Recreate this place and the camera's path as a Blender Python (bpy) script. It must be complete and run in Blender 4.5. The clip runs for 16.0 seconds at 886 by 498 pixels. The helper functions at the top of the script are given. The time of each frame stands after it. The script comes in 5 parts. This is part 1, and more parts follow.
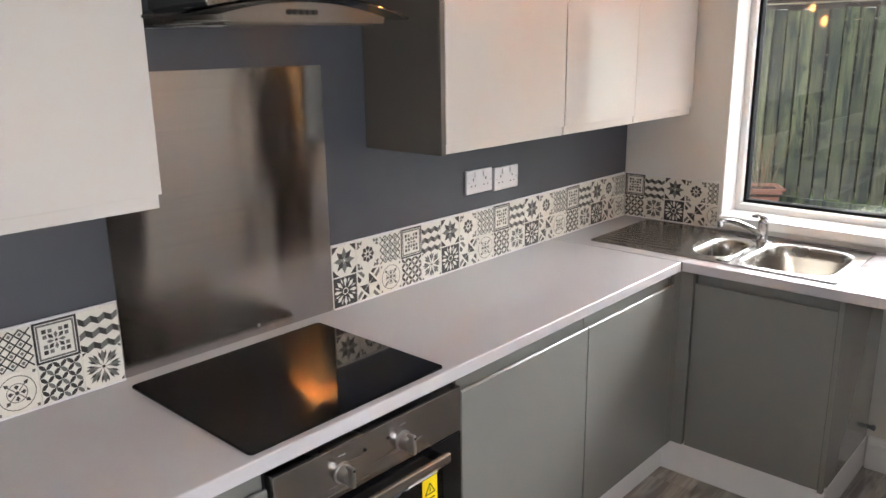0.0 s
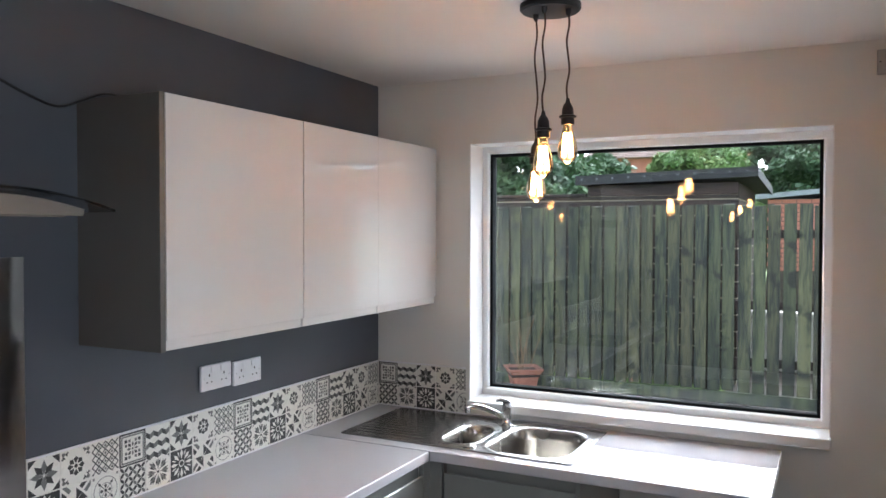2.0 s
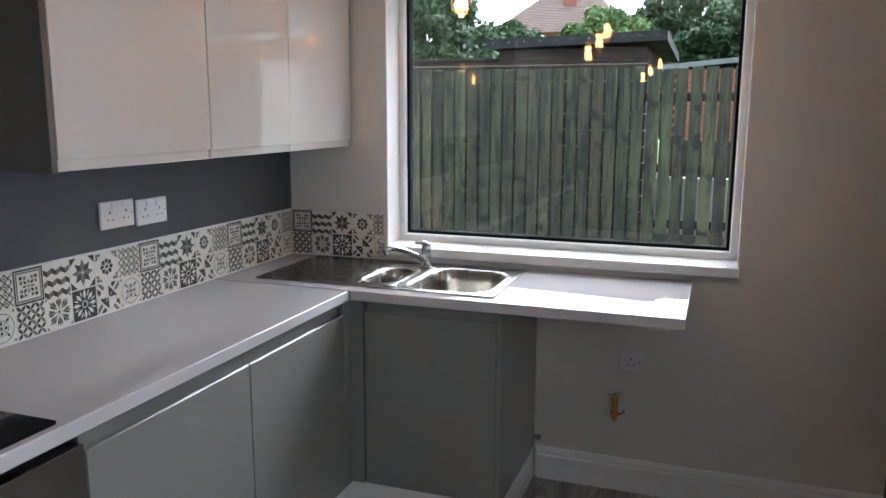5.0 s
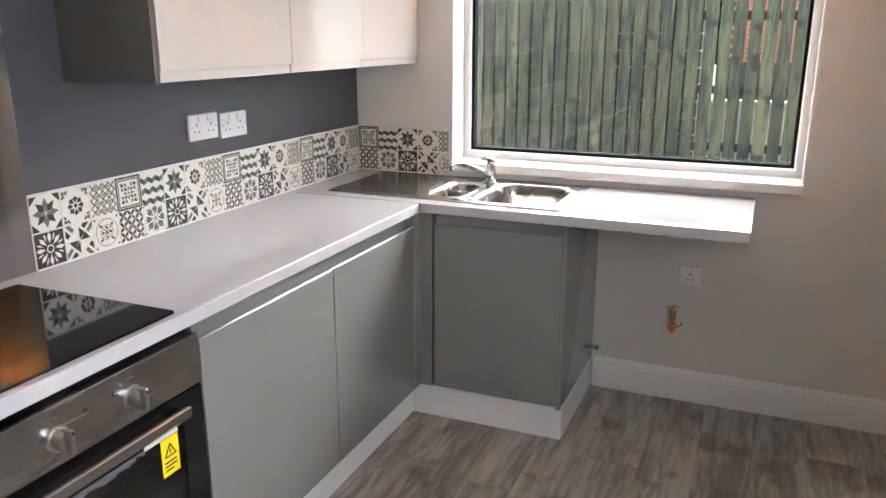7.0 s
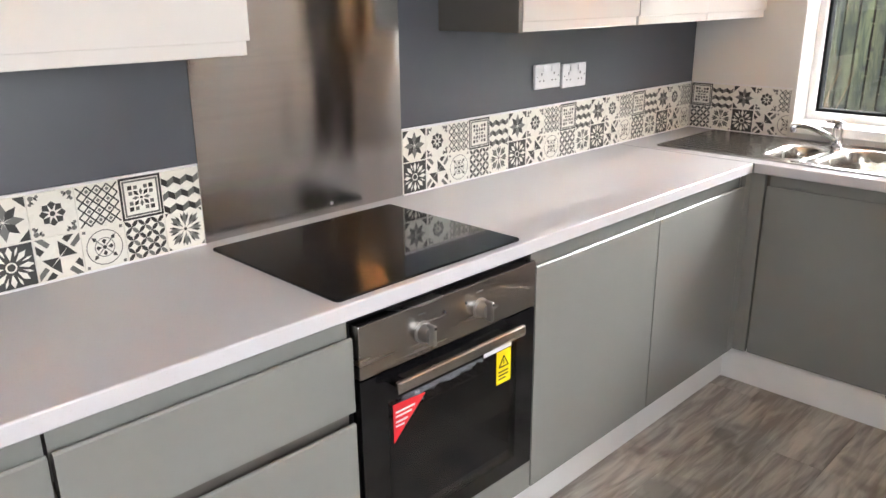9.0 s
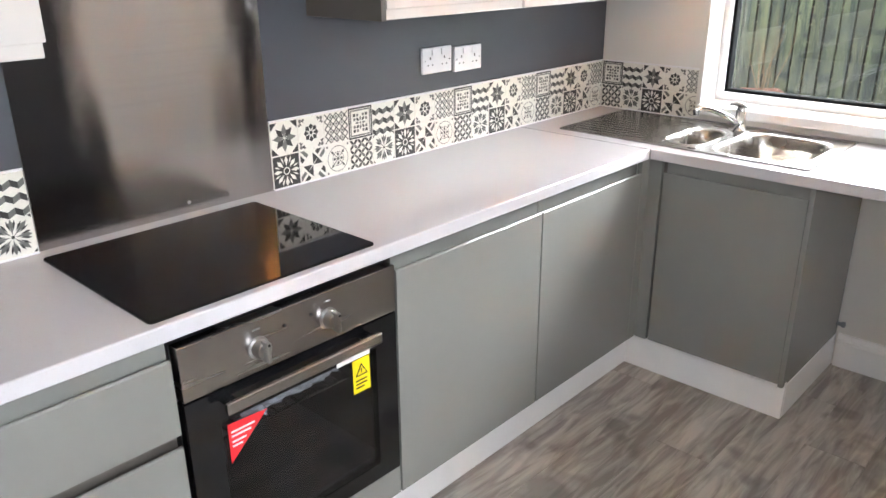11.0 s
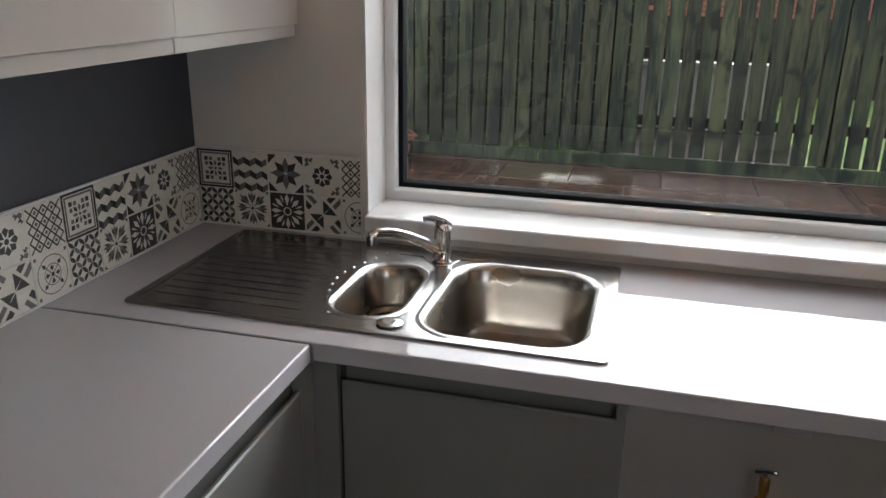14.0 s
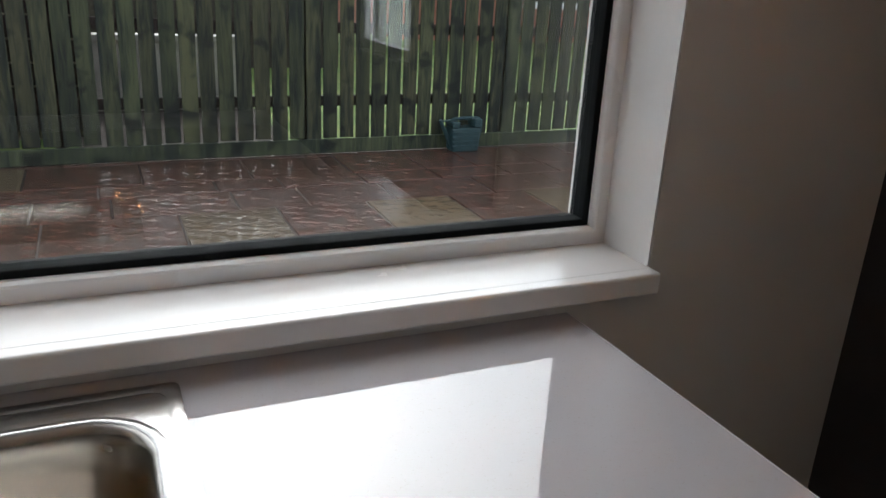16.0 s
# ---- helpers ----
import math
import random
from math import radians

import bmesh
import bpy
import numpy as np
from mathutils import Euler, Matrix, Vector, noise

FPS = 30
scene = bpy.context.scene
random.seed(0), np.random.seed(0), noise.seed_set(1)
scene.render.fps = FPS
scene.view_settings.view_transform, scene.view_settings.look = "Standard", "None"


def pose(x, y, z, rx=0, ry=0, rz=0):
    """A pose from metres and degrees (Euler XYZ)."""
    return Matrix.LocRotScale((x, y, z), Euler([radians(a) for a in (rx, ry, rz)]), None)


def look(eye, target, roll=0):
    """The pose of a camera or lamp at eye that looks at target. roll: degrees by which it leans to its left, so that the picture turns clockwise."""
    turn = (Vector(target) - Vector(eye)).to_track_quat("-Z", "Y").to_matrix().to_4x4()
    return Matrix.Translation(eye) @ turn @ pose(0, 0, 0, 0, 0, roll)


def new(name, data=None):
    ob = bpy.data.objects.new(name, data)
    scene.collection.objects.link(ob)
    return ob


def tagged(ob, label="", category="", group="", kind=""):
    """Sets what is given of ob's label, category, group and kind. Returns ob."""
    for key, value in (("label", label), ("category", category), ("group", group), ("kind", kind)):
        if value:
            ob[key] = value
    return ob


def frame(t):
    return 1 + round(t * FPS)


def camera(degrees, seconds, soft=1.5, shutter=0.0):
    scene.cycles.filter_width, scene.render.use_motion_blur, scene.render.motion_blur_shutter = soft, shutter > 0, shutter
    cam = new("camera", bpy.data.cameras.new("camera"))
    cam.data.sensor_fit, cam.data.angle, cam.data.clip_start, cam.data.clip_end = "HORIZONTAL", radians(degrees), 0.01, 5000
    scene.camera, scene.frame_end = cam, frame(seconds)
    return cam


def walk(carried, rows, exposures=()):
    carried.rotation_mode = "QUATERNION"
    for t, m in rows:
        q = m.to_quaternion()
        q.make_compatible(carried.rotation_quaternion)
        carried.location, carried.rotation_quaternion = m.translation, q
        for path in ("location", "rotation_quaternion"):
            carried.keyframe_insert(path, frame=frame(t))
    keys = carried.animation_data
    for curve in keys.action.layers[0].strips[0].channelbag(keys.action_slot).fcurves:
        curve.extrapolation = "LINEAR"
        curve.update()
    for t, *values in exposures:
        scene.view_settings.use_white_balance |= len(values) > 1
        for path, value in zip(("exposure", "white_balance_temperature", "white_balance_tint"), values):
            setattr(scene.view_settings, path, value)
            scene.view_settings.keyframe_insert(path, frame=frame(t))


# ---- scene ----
cam = camera(59.4, 16.0)
PATH = [
    (0, (1.826, -3.305, 1.719), (0.524, -1.875, 1.208), -0.8),
    (0.5, (1.852, -3.255, 1.741), (0.635, -1.707, 1.39), -0.4),
    (1, (1.881, -3.23, 1.752), (0.778, -1.574, 1.547), -0.2),
    (1.5, (1.903, -3.2, 1.748), (0.914, -1.465, 1.647), -0.0),
    (2, (1.925, -3.175, 1.734), (1.034, -1.385, 1.688), 0.1),
    (2.5, (1.921, -3.145, 1.708), (1.128, -1.309, 1.68), 0.2),
    (3, (1.907, -3.129, 1.661), (1.179, -1.267, 1.624), 0.2),
    (3.5, (1.887, -3.129, 1.629), (1.195, -1.255, 1.54), 0.2),
    (4, (1.868, -3.123, 1.602), (1.194, -1.248, 1.432), 0.3),
    (4.5, (1.847, -3.109, 1.58), (1.185, -1.242, 1.303), 0.2),
    (4.7, (1.847, -3.108, 1.556), (1.189, -1.245, 1.25), 0.3),
    (6.8, (1.828, -3.237, 1.554), (1.12, -1.446, 1.017), -0.0),
    (7, (1.79, -3.252, 1.532), (1.049, -1.473, 0.998), 0.1),
    (7.5, (1.761, -3.303, 1.537), (0.862, -1.605, 0.981), -0.1),
    (8, (1.75, -3.365, 1.532), (0.641, -1.803, 0.957), -0.5),
    (8.5, (1.769, -3.412, 1.525), (0.49, -1.993, 0.933), -0.7),
    (8.7, (1.772, -3.412, 1.506), (0.438, -2.046, 0.91), -0.8),
    (10.8, (1.885, -3.190, 1.602), (0.549, -1.892, 0.870), -0.4),
    (11, (1.903, -3.121, 1.582), (0.633, -1.753, 0.864), -0.4),
    (11.5, (1.876, -3.006, 1.567), (0.779, -1.49, 0.862), 0.0),
    (12, (1.734, -2.858, 1.55), (0.754, -1.26, 0.855), -0.0),
    (12.5, (1.551, -2.635, 1.564), (0.706, -0.953, 0.889), 0.1),
    (13, (1.395, -2.355, 1.541), (0.712, -0.595, 0.88), 0.6),
    (13.5, (1.28, -2.07, 1.528), (0.698, -0.27, 0.878), 0.8),
    (14, (1.147, -1.79, 1.539), (0.67, 0.039, 0.885), 0.9),
    (14.5, (1.099, -1.509, 1.528), (0.811, 0.358, 0.87), 0.9),
    (15, (1.085, -1.252, 1.546), (1.055, 0.629, 0.868), 1.9),
    (15.5, (1.094, -1.147, 1.501), (1.427, 0.712, 0.843), 1.9),
    (16, (1.053, -1.038, 1.458), (1.836, 0.675, 0.786), 3.0),
]
EXPOSURES = [(0.0, 3.05, 6400, 12), (1.0, 3.05, 6100, 10), (1.5, 2.7, 5850, 9), (2.5, 2.7, 5650, 9), (3.5, 2.65, 5650, 9), (4.5, 2.2, 5700, 9), (7.0, 3.35, 6150, 11), (8.5, 3.55, 6450, 11), (11.0, 3.75, 6150, 10), (12.5, 3.25, 6150, 10), (13.5, 2.05, 6150, 10), (14.0, 1.7, 6150, 10), (14.5, 1.05, 6200, 10), (15.5, 0.85, 6200, 10), (16.0, 1.2, 6100, 10)]
walk(cam, [(t, look(eye, target, roll)) for t, eye, target, roll in PATH], EXPOSURES)

# ---- world, sun, lamps ----
world = bpy.data.worlds.new("overcast_sky")
scene.world = world
world.use_nodes = True
wn, wl = world.node_tree.nodes, world.node_tree.links
sky = wn.new("ShaderNodeTexSky")
sky.sky_type = "NISHITA"
sky.sun_disc = False
sky.sun_elevation, sky.sun_rotation = radians(42), radians(13)
sky.air_density, sky.dust_density = 1.0, 3.0
soft_sky = wn.new("ShaderNodeHueSaturation")
soft_sky.inputs["Saturation"].default_value = 0.22
wl.new(sky.outputs[0], soft_sky.inputs["Color"])
wl.new(soft_sky.outputs[0], wn["Background"].inputs["Color"])
wn["Background"].inputs["Strength"].default_value = 0.15
sun = new("sun", bpy.data.lights.new("sun", "SUN"))
sun.data.energy, sun.data.angle, sun.data.color = 0.68, radians(85), (1.0, 0.98, 0.95)
sun.matrix_world = look((0, 0, 0), (-0.16, -0.70, -0.66))

# Area lamp added as fill, in the opening of the unseen side window
side_fill = new("side_window_fill", bpy.data.lights.new("side_window_fill", "AREA"))
side_fill.data.shape, side_fill.data.size, side_fill.data.size_y = "RECTANGLE", 0.9, 0.95
side_fill.data.energy, side_fill.data.color = 2.3, (0.98, 0.98, 1.0)
side_fill.matrix_world = look((2.66, -2.775, 1.53), (0.0, -2.775, 1.45))

# ---- helpers ----
def where(ob):
    """World place of an unrotated thing or part."""
    p = Vector(ob.location)
    while ob.parent:
        ob = ob.parent
        p = p + Vector(ob.location)
    return p


def part(name, bm, material, parent=None, label="", smooth=False):
    """Links a bmesh, given in world places, as one mesh object under parent."""
    me = bpy.data.meshes.new(name)
    if parent is not None:
        bmesh.ops.translate(bm, verts=bm.verts, vec=-where(parent))
    bmesh.ops.recalc_face_normals(bm, faces=bm.faces)
    bm.to_mesh(me)
    bm.free()
    for m in material if isinstance(material, (list, tuple)) else (material,):
        me.materials.append(m)
    if smooth:
        for p in me.polygons:
            p.use_smooth = True
        me.set_sharp_from_angle(angle=radians(38))
    ob = new(name, me)
    if parent is not None:
        ob.parent = parent
    return tagged(ob, label)


def thing(name, place, label, category, group="", kind=""):
    ob = new(name)
    ob.location = place
    ob.empty_display_size = 0.05
    return tagged(ob, label, category, group, kind)


def box(bm, x0, x1, y0, y1, z0, z1, bevel=0.0, segments=2):
    m = Matrix.LocRotScale(((x0 + x1) / 2, (y0 + y1) / 2, (z0 + z1) / 2), None, (abs(x1 - x0), abs(y1 - y0), abs(z1 - z0)))
    r = bmesh.ops.create_cube(bm, size=1, matrix=m)
    if bevel:
        edges = list({e for v in r["verts"] for e in v.link_edges})
        bmesh.ops.bevel(bm, geom=edges, offset=bevel, segments=segments, affect="EDGES", profile=0.5)
    return bm


def boxed(*a, **k):
    return box(bmesh.new(), *a, **k)


def cyl(bm, p0, p1, r0, r1=None, n=20, caps=True):
    p0, p1 = Vector(p0), Vector(p1)
    d = p1 - p0
    m = Matrix.Translation((p0 + p1) / 2) @ d.to_track_quat("Z", "Y").to_matrix().to_4x4()
    bmesh.ops.create_cone(bm, cap_ends=caps, segments=n, radius1=r0, radius2=r0 if r1 is None else r1, depth=d.length, matrix=m)
    return bm


def lathe(bm, profile, centre, n=24, axis="z"):
    """Turns a profile of (radius, height) round an axis through centre."""
    c = Vector(centre)
    rings = []
    for r, h in profile:
        ring = []
        for i in range(n):
            a = 2 * math.pi * i / n
            u, v = r * math.cos(a), r * math.sin(a)
            off = {"z": (u, v, h), "x": (h, u, v), "y": (u, h, v)}[axis]
            ring.append(bm.verts.new(c + Vector(off)))
        rings.append(ring)
    for a, b in zip(rings, rings[1:]):
        for i in range(n):
            bm.faces.new((a[i], a[(i + 1) % n], b[(i + 1) % n], b[i]))
    bm.faces.new(rings[0])
    bm.faces.new(rings[-1])
    return bm


def tube(bm, points, radius, n=10):
    """A round tube along points; radius may be one number or one for each point."""
    pts = [Vector(p) for p in points]
    radii = radius if isinstance(radius, (list, tuple)) else [radius] * len(pts)
    rings = []
    side = None
    for i, p in enumerate(pts):
        d = (pts[min(i + 1, len(pts) - 1)] - pts[max(i - 1, 0)]).normalized()
        if side is None:
            side = d.orthogonal().normalized()
        side = (side - d * side.dot(d)).normalized()
        up = d.cross(side)
        rings.append([bm.verts.new(p + radii[i] * (math.cos(2 * math.pi * k / n) * side + math.sin(2 * math.pi * k / n) * up)) for k in range(n)])
    for a, b in zip(rings, rings[1:]):
        for i in range(n):
            bm.faces.new((a[i], a[(i + 1) % n], b[(i + 1) % n], b[i]))
    bm.faces.new(rings[0][::-1])
    bm.faces.new(rings[-1])
    return bm


def curve_points(points, steps=6):
    """Smooth points through the given ones."""
    p = [Vector(q) for q in points]
    p = [2 * p[0] - p[1]] + p + [2 * p[-1] - p[-2]]
    out = []
    for a, b, c, d in zip(p, p[1:], p[2:], p[3:]):
        for k in range(steps):
            t = k / steps
            out.append(0.5 * (2 * b + (c - a) * t + (2 * a - 5 * b + 4 * c - d) * t * t + (3 * b - a - 3 * c + d) * t ** 3))
    return out + [p[-2]]


def loop_rect(x0, x1, y0, y1, r, n=6):
    """A rounded rectangle, counter-clockwise; r is one radius or four (from the corner x1, y1 on)."""
    radii = r if isinstance(r, (list, tuple)) else [r] * 4
    out = []
    for (cx, cy, sx, sy, a0), q in zip(((x1, y1, -1, -1, 0), (x0, y1, 1, -1, 90), (x0, y0, 1, 1, 180), (x1, y0, -1, 1, 270)), radii):
        for i in range(n + 1):
            a = radians(a0 + 90 * i / n)
            out.append((cx + sx * q + q * math.cos(a), cy + sy * q + q * math.sin(a)))
    return out


def plate(bm, outer, holes, z0, z1):
    """A flat plate with an outline and holes, from z0 to z1."""
    from mathutils.geometry import delaunay_2d_cdt
    pts, edges = [], []
    for lp in (outer, *holes):
        n0 = len(pts)
        pts += [Vector(p) for p in lp]
        edges += [(n0 + i, n0 + (i + 1) % len(lp)) for i in range(len(lp))]
    vs, es, fs, *_ = delaunay_2d_cdt(pts, edges, [], 0, 1e-6)

    def inside(p, lp):
        hit = False
        for (ax, ay), (bx, by) in zip(lp, lp[1:] + lp[:1]):
            if (ay > p[1]) != (by > p[1]) and p[0] < (bx - ax) * (p[1] - ay) / (by - ay) + ax:
                hit = not hit
        return hit

    top = [bm.verts.new((v[0], v[1], z1)) for v in vs]
    low = [bm.verts.new((v[0], v[1], z0)) for v in vs]
    used = {}
    for f in fs:
        c = (sum(vs[i][0] for i in f) / len(f), sum(vs[i][1] for i in f) / len(f))
        if inside(c, outer) and not any(inside(c, h) for h in holes):
            bm.faces.new([top[i] for i in f])
            bm.faces.new([low[i] for i in reversed(f)])
            for a, b in zip(f, f[1:] + f[:1]):
                if (b, a) in used:
                    del used[(b, a)]
                else:
                    used[(a, b)] = 1
    for a, b in used:
        bm.faces.new((top[a], low[a], low[b], top[b]))
    bmesh.ops.delete(bm, geom=[v for v in bm.verts if not v.link_faces], context="VERTS")
    return bm


# ---- materials ----
def srgb(r, g, b):
    return tuple((c / 12.92 if c <= 0.04045 else ((c + 0.055) / 1.055) ** 2.4) for c in (r / 255, g / 255, b / 255)) + (1,)


def surface(name, color, rough=0.5, metal=0.0, vary=0.06, scale=6.0, grain=120.0, bump=0.0, coat=0.0, island=0.0, stretch=(1, 1, 1), second=None, blend=(0.45, 0.65), spec=0.5):
    """A surface with colour and gloss that vary at two scales, fine relief, and a tint for each piece."""
    m = bpy.data.materials.new(name)
    m.use_nodes = True
    n, l = m.node_tree.nodes, m.node_tree.links
    b = n["Principled BSDF"]
    b.inputs["Metallic"].default_value = metal
    b.inputs["Specular IOR Level"].default_value = spec
    b.inputs["Coat Weight"].default_value = coat
    b.inputs["Coat Roughness"].default_value = 0.03
    tc, mp = n.new("ShaderNodeTexCoord"), n.new("ShaderNodeMapping")
    mp.inputs["Scale"].default_value = stretch
    l.new(tc.outputs["Object"], mp.inputs["Vector"])
    coarse, fine = n.new("ShaderNodeTexNoise"), n.new("ShaderNodeTexNoise")
    coarse.inputs["Scale"].default_value, coarse.inputs["Detail"].default_value = scale, 4
    fine.inputs["Scale"].default_value, fine.inputs["Detail"].default_value = grain, 3
    l.new(mp.outputs[0], coarse.inputs["Vector"])
    l.new(mp.outputs[0], fine.inputs["Vector"])
    mix = n.new("ShaderNodeMix")
    mix.data_type = "RGBA"
    c = color if len(color) == 4 else (*color, 1)
    mix.inputs["A"].default_value = c
    mix.inputs["B"].default_value = second if second else tuple(v * (1 - 2 * vary) for v in c[:3]) + (1,)
    ramp = n.new("ShaderNodeMapRange")
    ramp.inputs["From Min"].default_value, ramp.inputs["From Max"].default_value = blend
    l.new(coarse.outputs["Fac"], ramp.inputs["Value"])
    l.new(ramp.outputs[0], mix.inputs["Factor"])
    tint = n.new("ShaderNodeHueSaturation")
    l.new(mix.outputs["Result"], tint.inputs["Color"])
    if island:
        oi, mr = n.new("ShaderNodeObjectInfo"), n.new("ShaderNodeMapRange")
        mr.inputs["To Min"].default_value, mr.inputs["To Max"].default_value = 1 - island, 1 + island
        l.new(oi.outputs["Random"], mr.inputs["Value"])
        l.new(mr.outputs[0], tint.inputs["Value"])
    grainmix = n.new("ShaderNodeMix")
    grainmix.data_type, grainmix.blend_type = "RGBA", "MULTIPLY"
    grainmix.inputs["Factor"].default_value = min(1.0, vary * 3)
    gr = n.new("ShaderNodeMapRange")
    gr.inputs["To Min"].default_value, gr.inputs["To Max"].default_value = 0.7, 1.3
    l.new(fine.outputs["Fac"], gr.inputs["Value"])
    l.new(tint.outputs[0], grainmix.inputs["A"])
    l.new(gr.outputs[0], grainmix.inputs["B"])
    l.new(grainmix.outputs["Result"], b.inputs["Base Color"])
    rr = n.new("ShaderNodeMapRange")
    rr.inputs["To Min"].default_value, rr.inputs["To Max"].default_value = max(0.0, rough * 0.8), min(1.0, rough * 1.2)
    l.new(coarse.outputs["Fac"], rr.inputs["Value"])
    l.new(rr.outputs[0], b.inputs["Roughness"])
    if bump:
        bp = n.new("ShaderNodeBump")
        bp.inputs["Strength"].default_value, bp.inputs["Distance"].default_value = 0.6, bump
        l.new(fine.outputs["Fac"], bp.inputs["Height"])
        l.new(bp.outputs[0], b.inputs["Normal"])
    return m


def brushed(name, color, rough, axis="Z", aniso=0.8, turn=0.0, streak=(1, 1, 1), relief=0.00001):
    m = surface(name, color, rough, 1.0, 0.02, 1.2, 30.0, relief, stretch=streak)
    n, l = m.node_tree.nodes, m.node_tree.links
    b = n["Principled BSDF"]
    b.inputs["Anisotropic"].default_value = aniso
    b.inputs["Anisotropic Rotation"].default_value = turn
    tg = n.new("ShaderNodeTangent")
    tg.direction_type, tg.axis = "RADIAL", axis
    l.new(tg.outputs[0], b.inputs["Tangent"])
    return m


def glass(name, color=(1, 1, 1, 1), rough=0.0, ior=1.45):
    m = bpy.data.materials.new(name)
    m.use_nodes = True
    b = m.node_tree.nodes["Principled BSDF"]
    b.inputs["Base Color"].default_value = color
    b.inputs["Transmission Weight"].default_value = 1
    b.inputs["Roughness"].default_value = rough
    b.inputs["IOR"].default_value = ior
    return m


def glow(name, color, strength):
    m = bpy.data.materials.new(name)
    m.use_nodes = True
    b = m.node_tree.nodes["Principled BSDF"]
    b.inputs["Base Color"].default_value = color
    b.inputs["Emission Color"].default_value = color
    b.inputs["Emission Strength"].default_value = strength
    return m


GREY_PAINT = surface("slate_grey_paint", srgb(74, 76, 83), 0.42, vary=0.03, scale=1.5, grain=350, bump=0.0004)
CHARCOAL_PAINT = surface("charcoal_paint", srgb(58, 58, 62), 0.5, vary=0.03, scale=1.5, grain=350, bump=0.0004)
WALL_PAINT = surface("warm_white_paint", srgb(221, 217, 211), 0.6, vary=0.025, scale=1.2, grain=350, bump=0.0004)
CEILING_PAINT = surface("ceiling_white_paint", srgb(228, 222, 217), 0.7, vary=0.02, scale=1.0, grain=300, bump=0.0004)
WHITE_GLOSS_PAINT = surface("white_gloss_paint", srgb(238, 237, 236), 0.25, vary=0.02, scale=5, grain=90, bump=0.0001)
UPVC = surface("white_upvc", srgb(240, 241, 242), 0.28, vary=0.015, scale=4, grain=60)
GASKET = surface("black_rubber", (0.010, 0.012, 0.013), 0.85, vary=0.05, spec=0.1)
DOOR_WHITE = surface("gloss_white_laminate", srgb(210, 205, 202), 0.03, vary=0.008, scale=1.5, grain=30, coat=1.0, spec=0.8)
DOOR_GREY = surface("gloss_grey_laminate", srgb(130, 131, 127), 0.2, vary=0.015, scale=1.5, grain=30, coat=0.25, spec=0.9)
CARCASS = surface("matt_grey_carcass", srgb(90, 85, 80), 0.42, vary=0.02, scale=3, grain=200)
WORKTOP = surface("pale_grey_speckled_laminate", srgb(196, 194, 198), 0.6, vary=0.012, scale=240, grain=700, second=srgb(190, 187, 188), blend=(0.62, 0.72), coat=1.0, spec=0.0)
WORKTOP.node_tree.nodes["Principled BSDF"].inputs["Coat IOR"].default_value = 1.5
WORKTOP.node_tree.nodes["Principled BSDF"].inputs["Coat Roughness"].default_value = 0.0
JOINT = surface("grey_joint_strip", srgb(140, 142, 146), 0.35, 0.6, vary=0.05)
STEEL_PANEL = brushed("brushed_steel_panel", (0.56, 0.545, 0.53), 0.125, "Z", 1.0, 0.25, (1, 0.8, 70), 0.00004)


def buckle(m, stretch, scale, height):
    """A slow unevenness of a thin sheet, under its fine relief."""
    n, l = m.node_tree.nodes, m.node_tree.links
    tc, mp, nz, bp = n.new("ShaderNodeTexCoord"), n.new("ShaderNodeMapping"), n.new("ShaderNodeTexNoise"), n.new("ShaderNodeBump")
    mp.inputs["Scale"].default_value = stretch
    nz.inputs["Scale"].default_value, nz.inputs["Detail"].default_value = scale, 1
    bp.inputs["Strength"].default_value, bp.inputs["Distance"].default_value = 1.0, height
    l.new(tc.outputs["Object"], mp.inputs["Vector"])
    l.new(mp.outputs[0], nz.inputs["Vector"])
    l.new(nz.outputs["Fac"], bp.inputs["Height"])
    fine = [x for x in n if x.type == "BUMP" and x != bp]
    l.new(bp.outputs[0], fine[0].inputs["Normal"] if fine else n["Principled BSDF"].inputs["Normal"])
    return m


buckle(STEEL_PANEL, (1, 1, 0.35), 5.0, 0.006)
STEEL = brushed("brushed_steel", (0.48, 0.46, 0.44), 0.26, "Z", 0.5, 0.25, (1, 2, 40), 0.0)
KNOB_STEEL = surface("satin_steel", (0.46, 0.45, 0.44), 0.3, 1.0, 0.03, 10)
SINK_STEEL = surface("sink_steel", (0.38, 0.367, 0.352), 0.22, 1.0, 0.05, 5, 260, 0.00003, stretch=(3, 60, 3))
# Warmer, lighter tint puts the bowls' golden reflection into the steel's colour
BOWL_STEEL = surface("bowl_steel", (0.47, 0.44, 0.40), 0.26, 1.0, 0.06, 9, 200, 0.00003)
CHROME = surface("chrome", (0.72, 0.72, 0.73), 0.06, 1.0, 0.02)
HOB_GLASS = surface("black_ceramic_glass", (0.004, 0.004, 0.005), 0.05, vary=0.05, scale=4)
PRINT = surface("pale_print", srgb(120, 120, 122), 0.5)
OVEN_BLACK = surface("black_enamel", (0.006, 0.006, 0.007), 0.12, vary=0.05)
OVEN_INSIDE = surface("oven_cavity", (0.02, 0.02, 0.022), 0.5, vary=0.1)
DARK_GLASS = glass("smoked_glass", (0.42, 0.42, 0.44, 1))
PANE = glass("window_glass", (0.97, 0.99, 0.98, 1))
HOOD_GLASS = glass("smoked_canopy_glass", (0.30, 0.31, 0.31, 1))
BLACK_PLASTIC = surface("black_plastic", (0.01, 0.01, 0.011), 0.38, vary=0.05)
WHITE_PLASTIC = surface("white_plastic", srgb(224, 222, 224), 0.3, vary=0.015, scale=20)
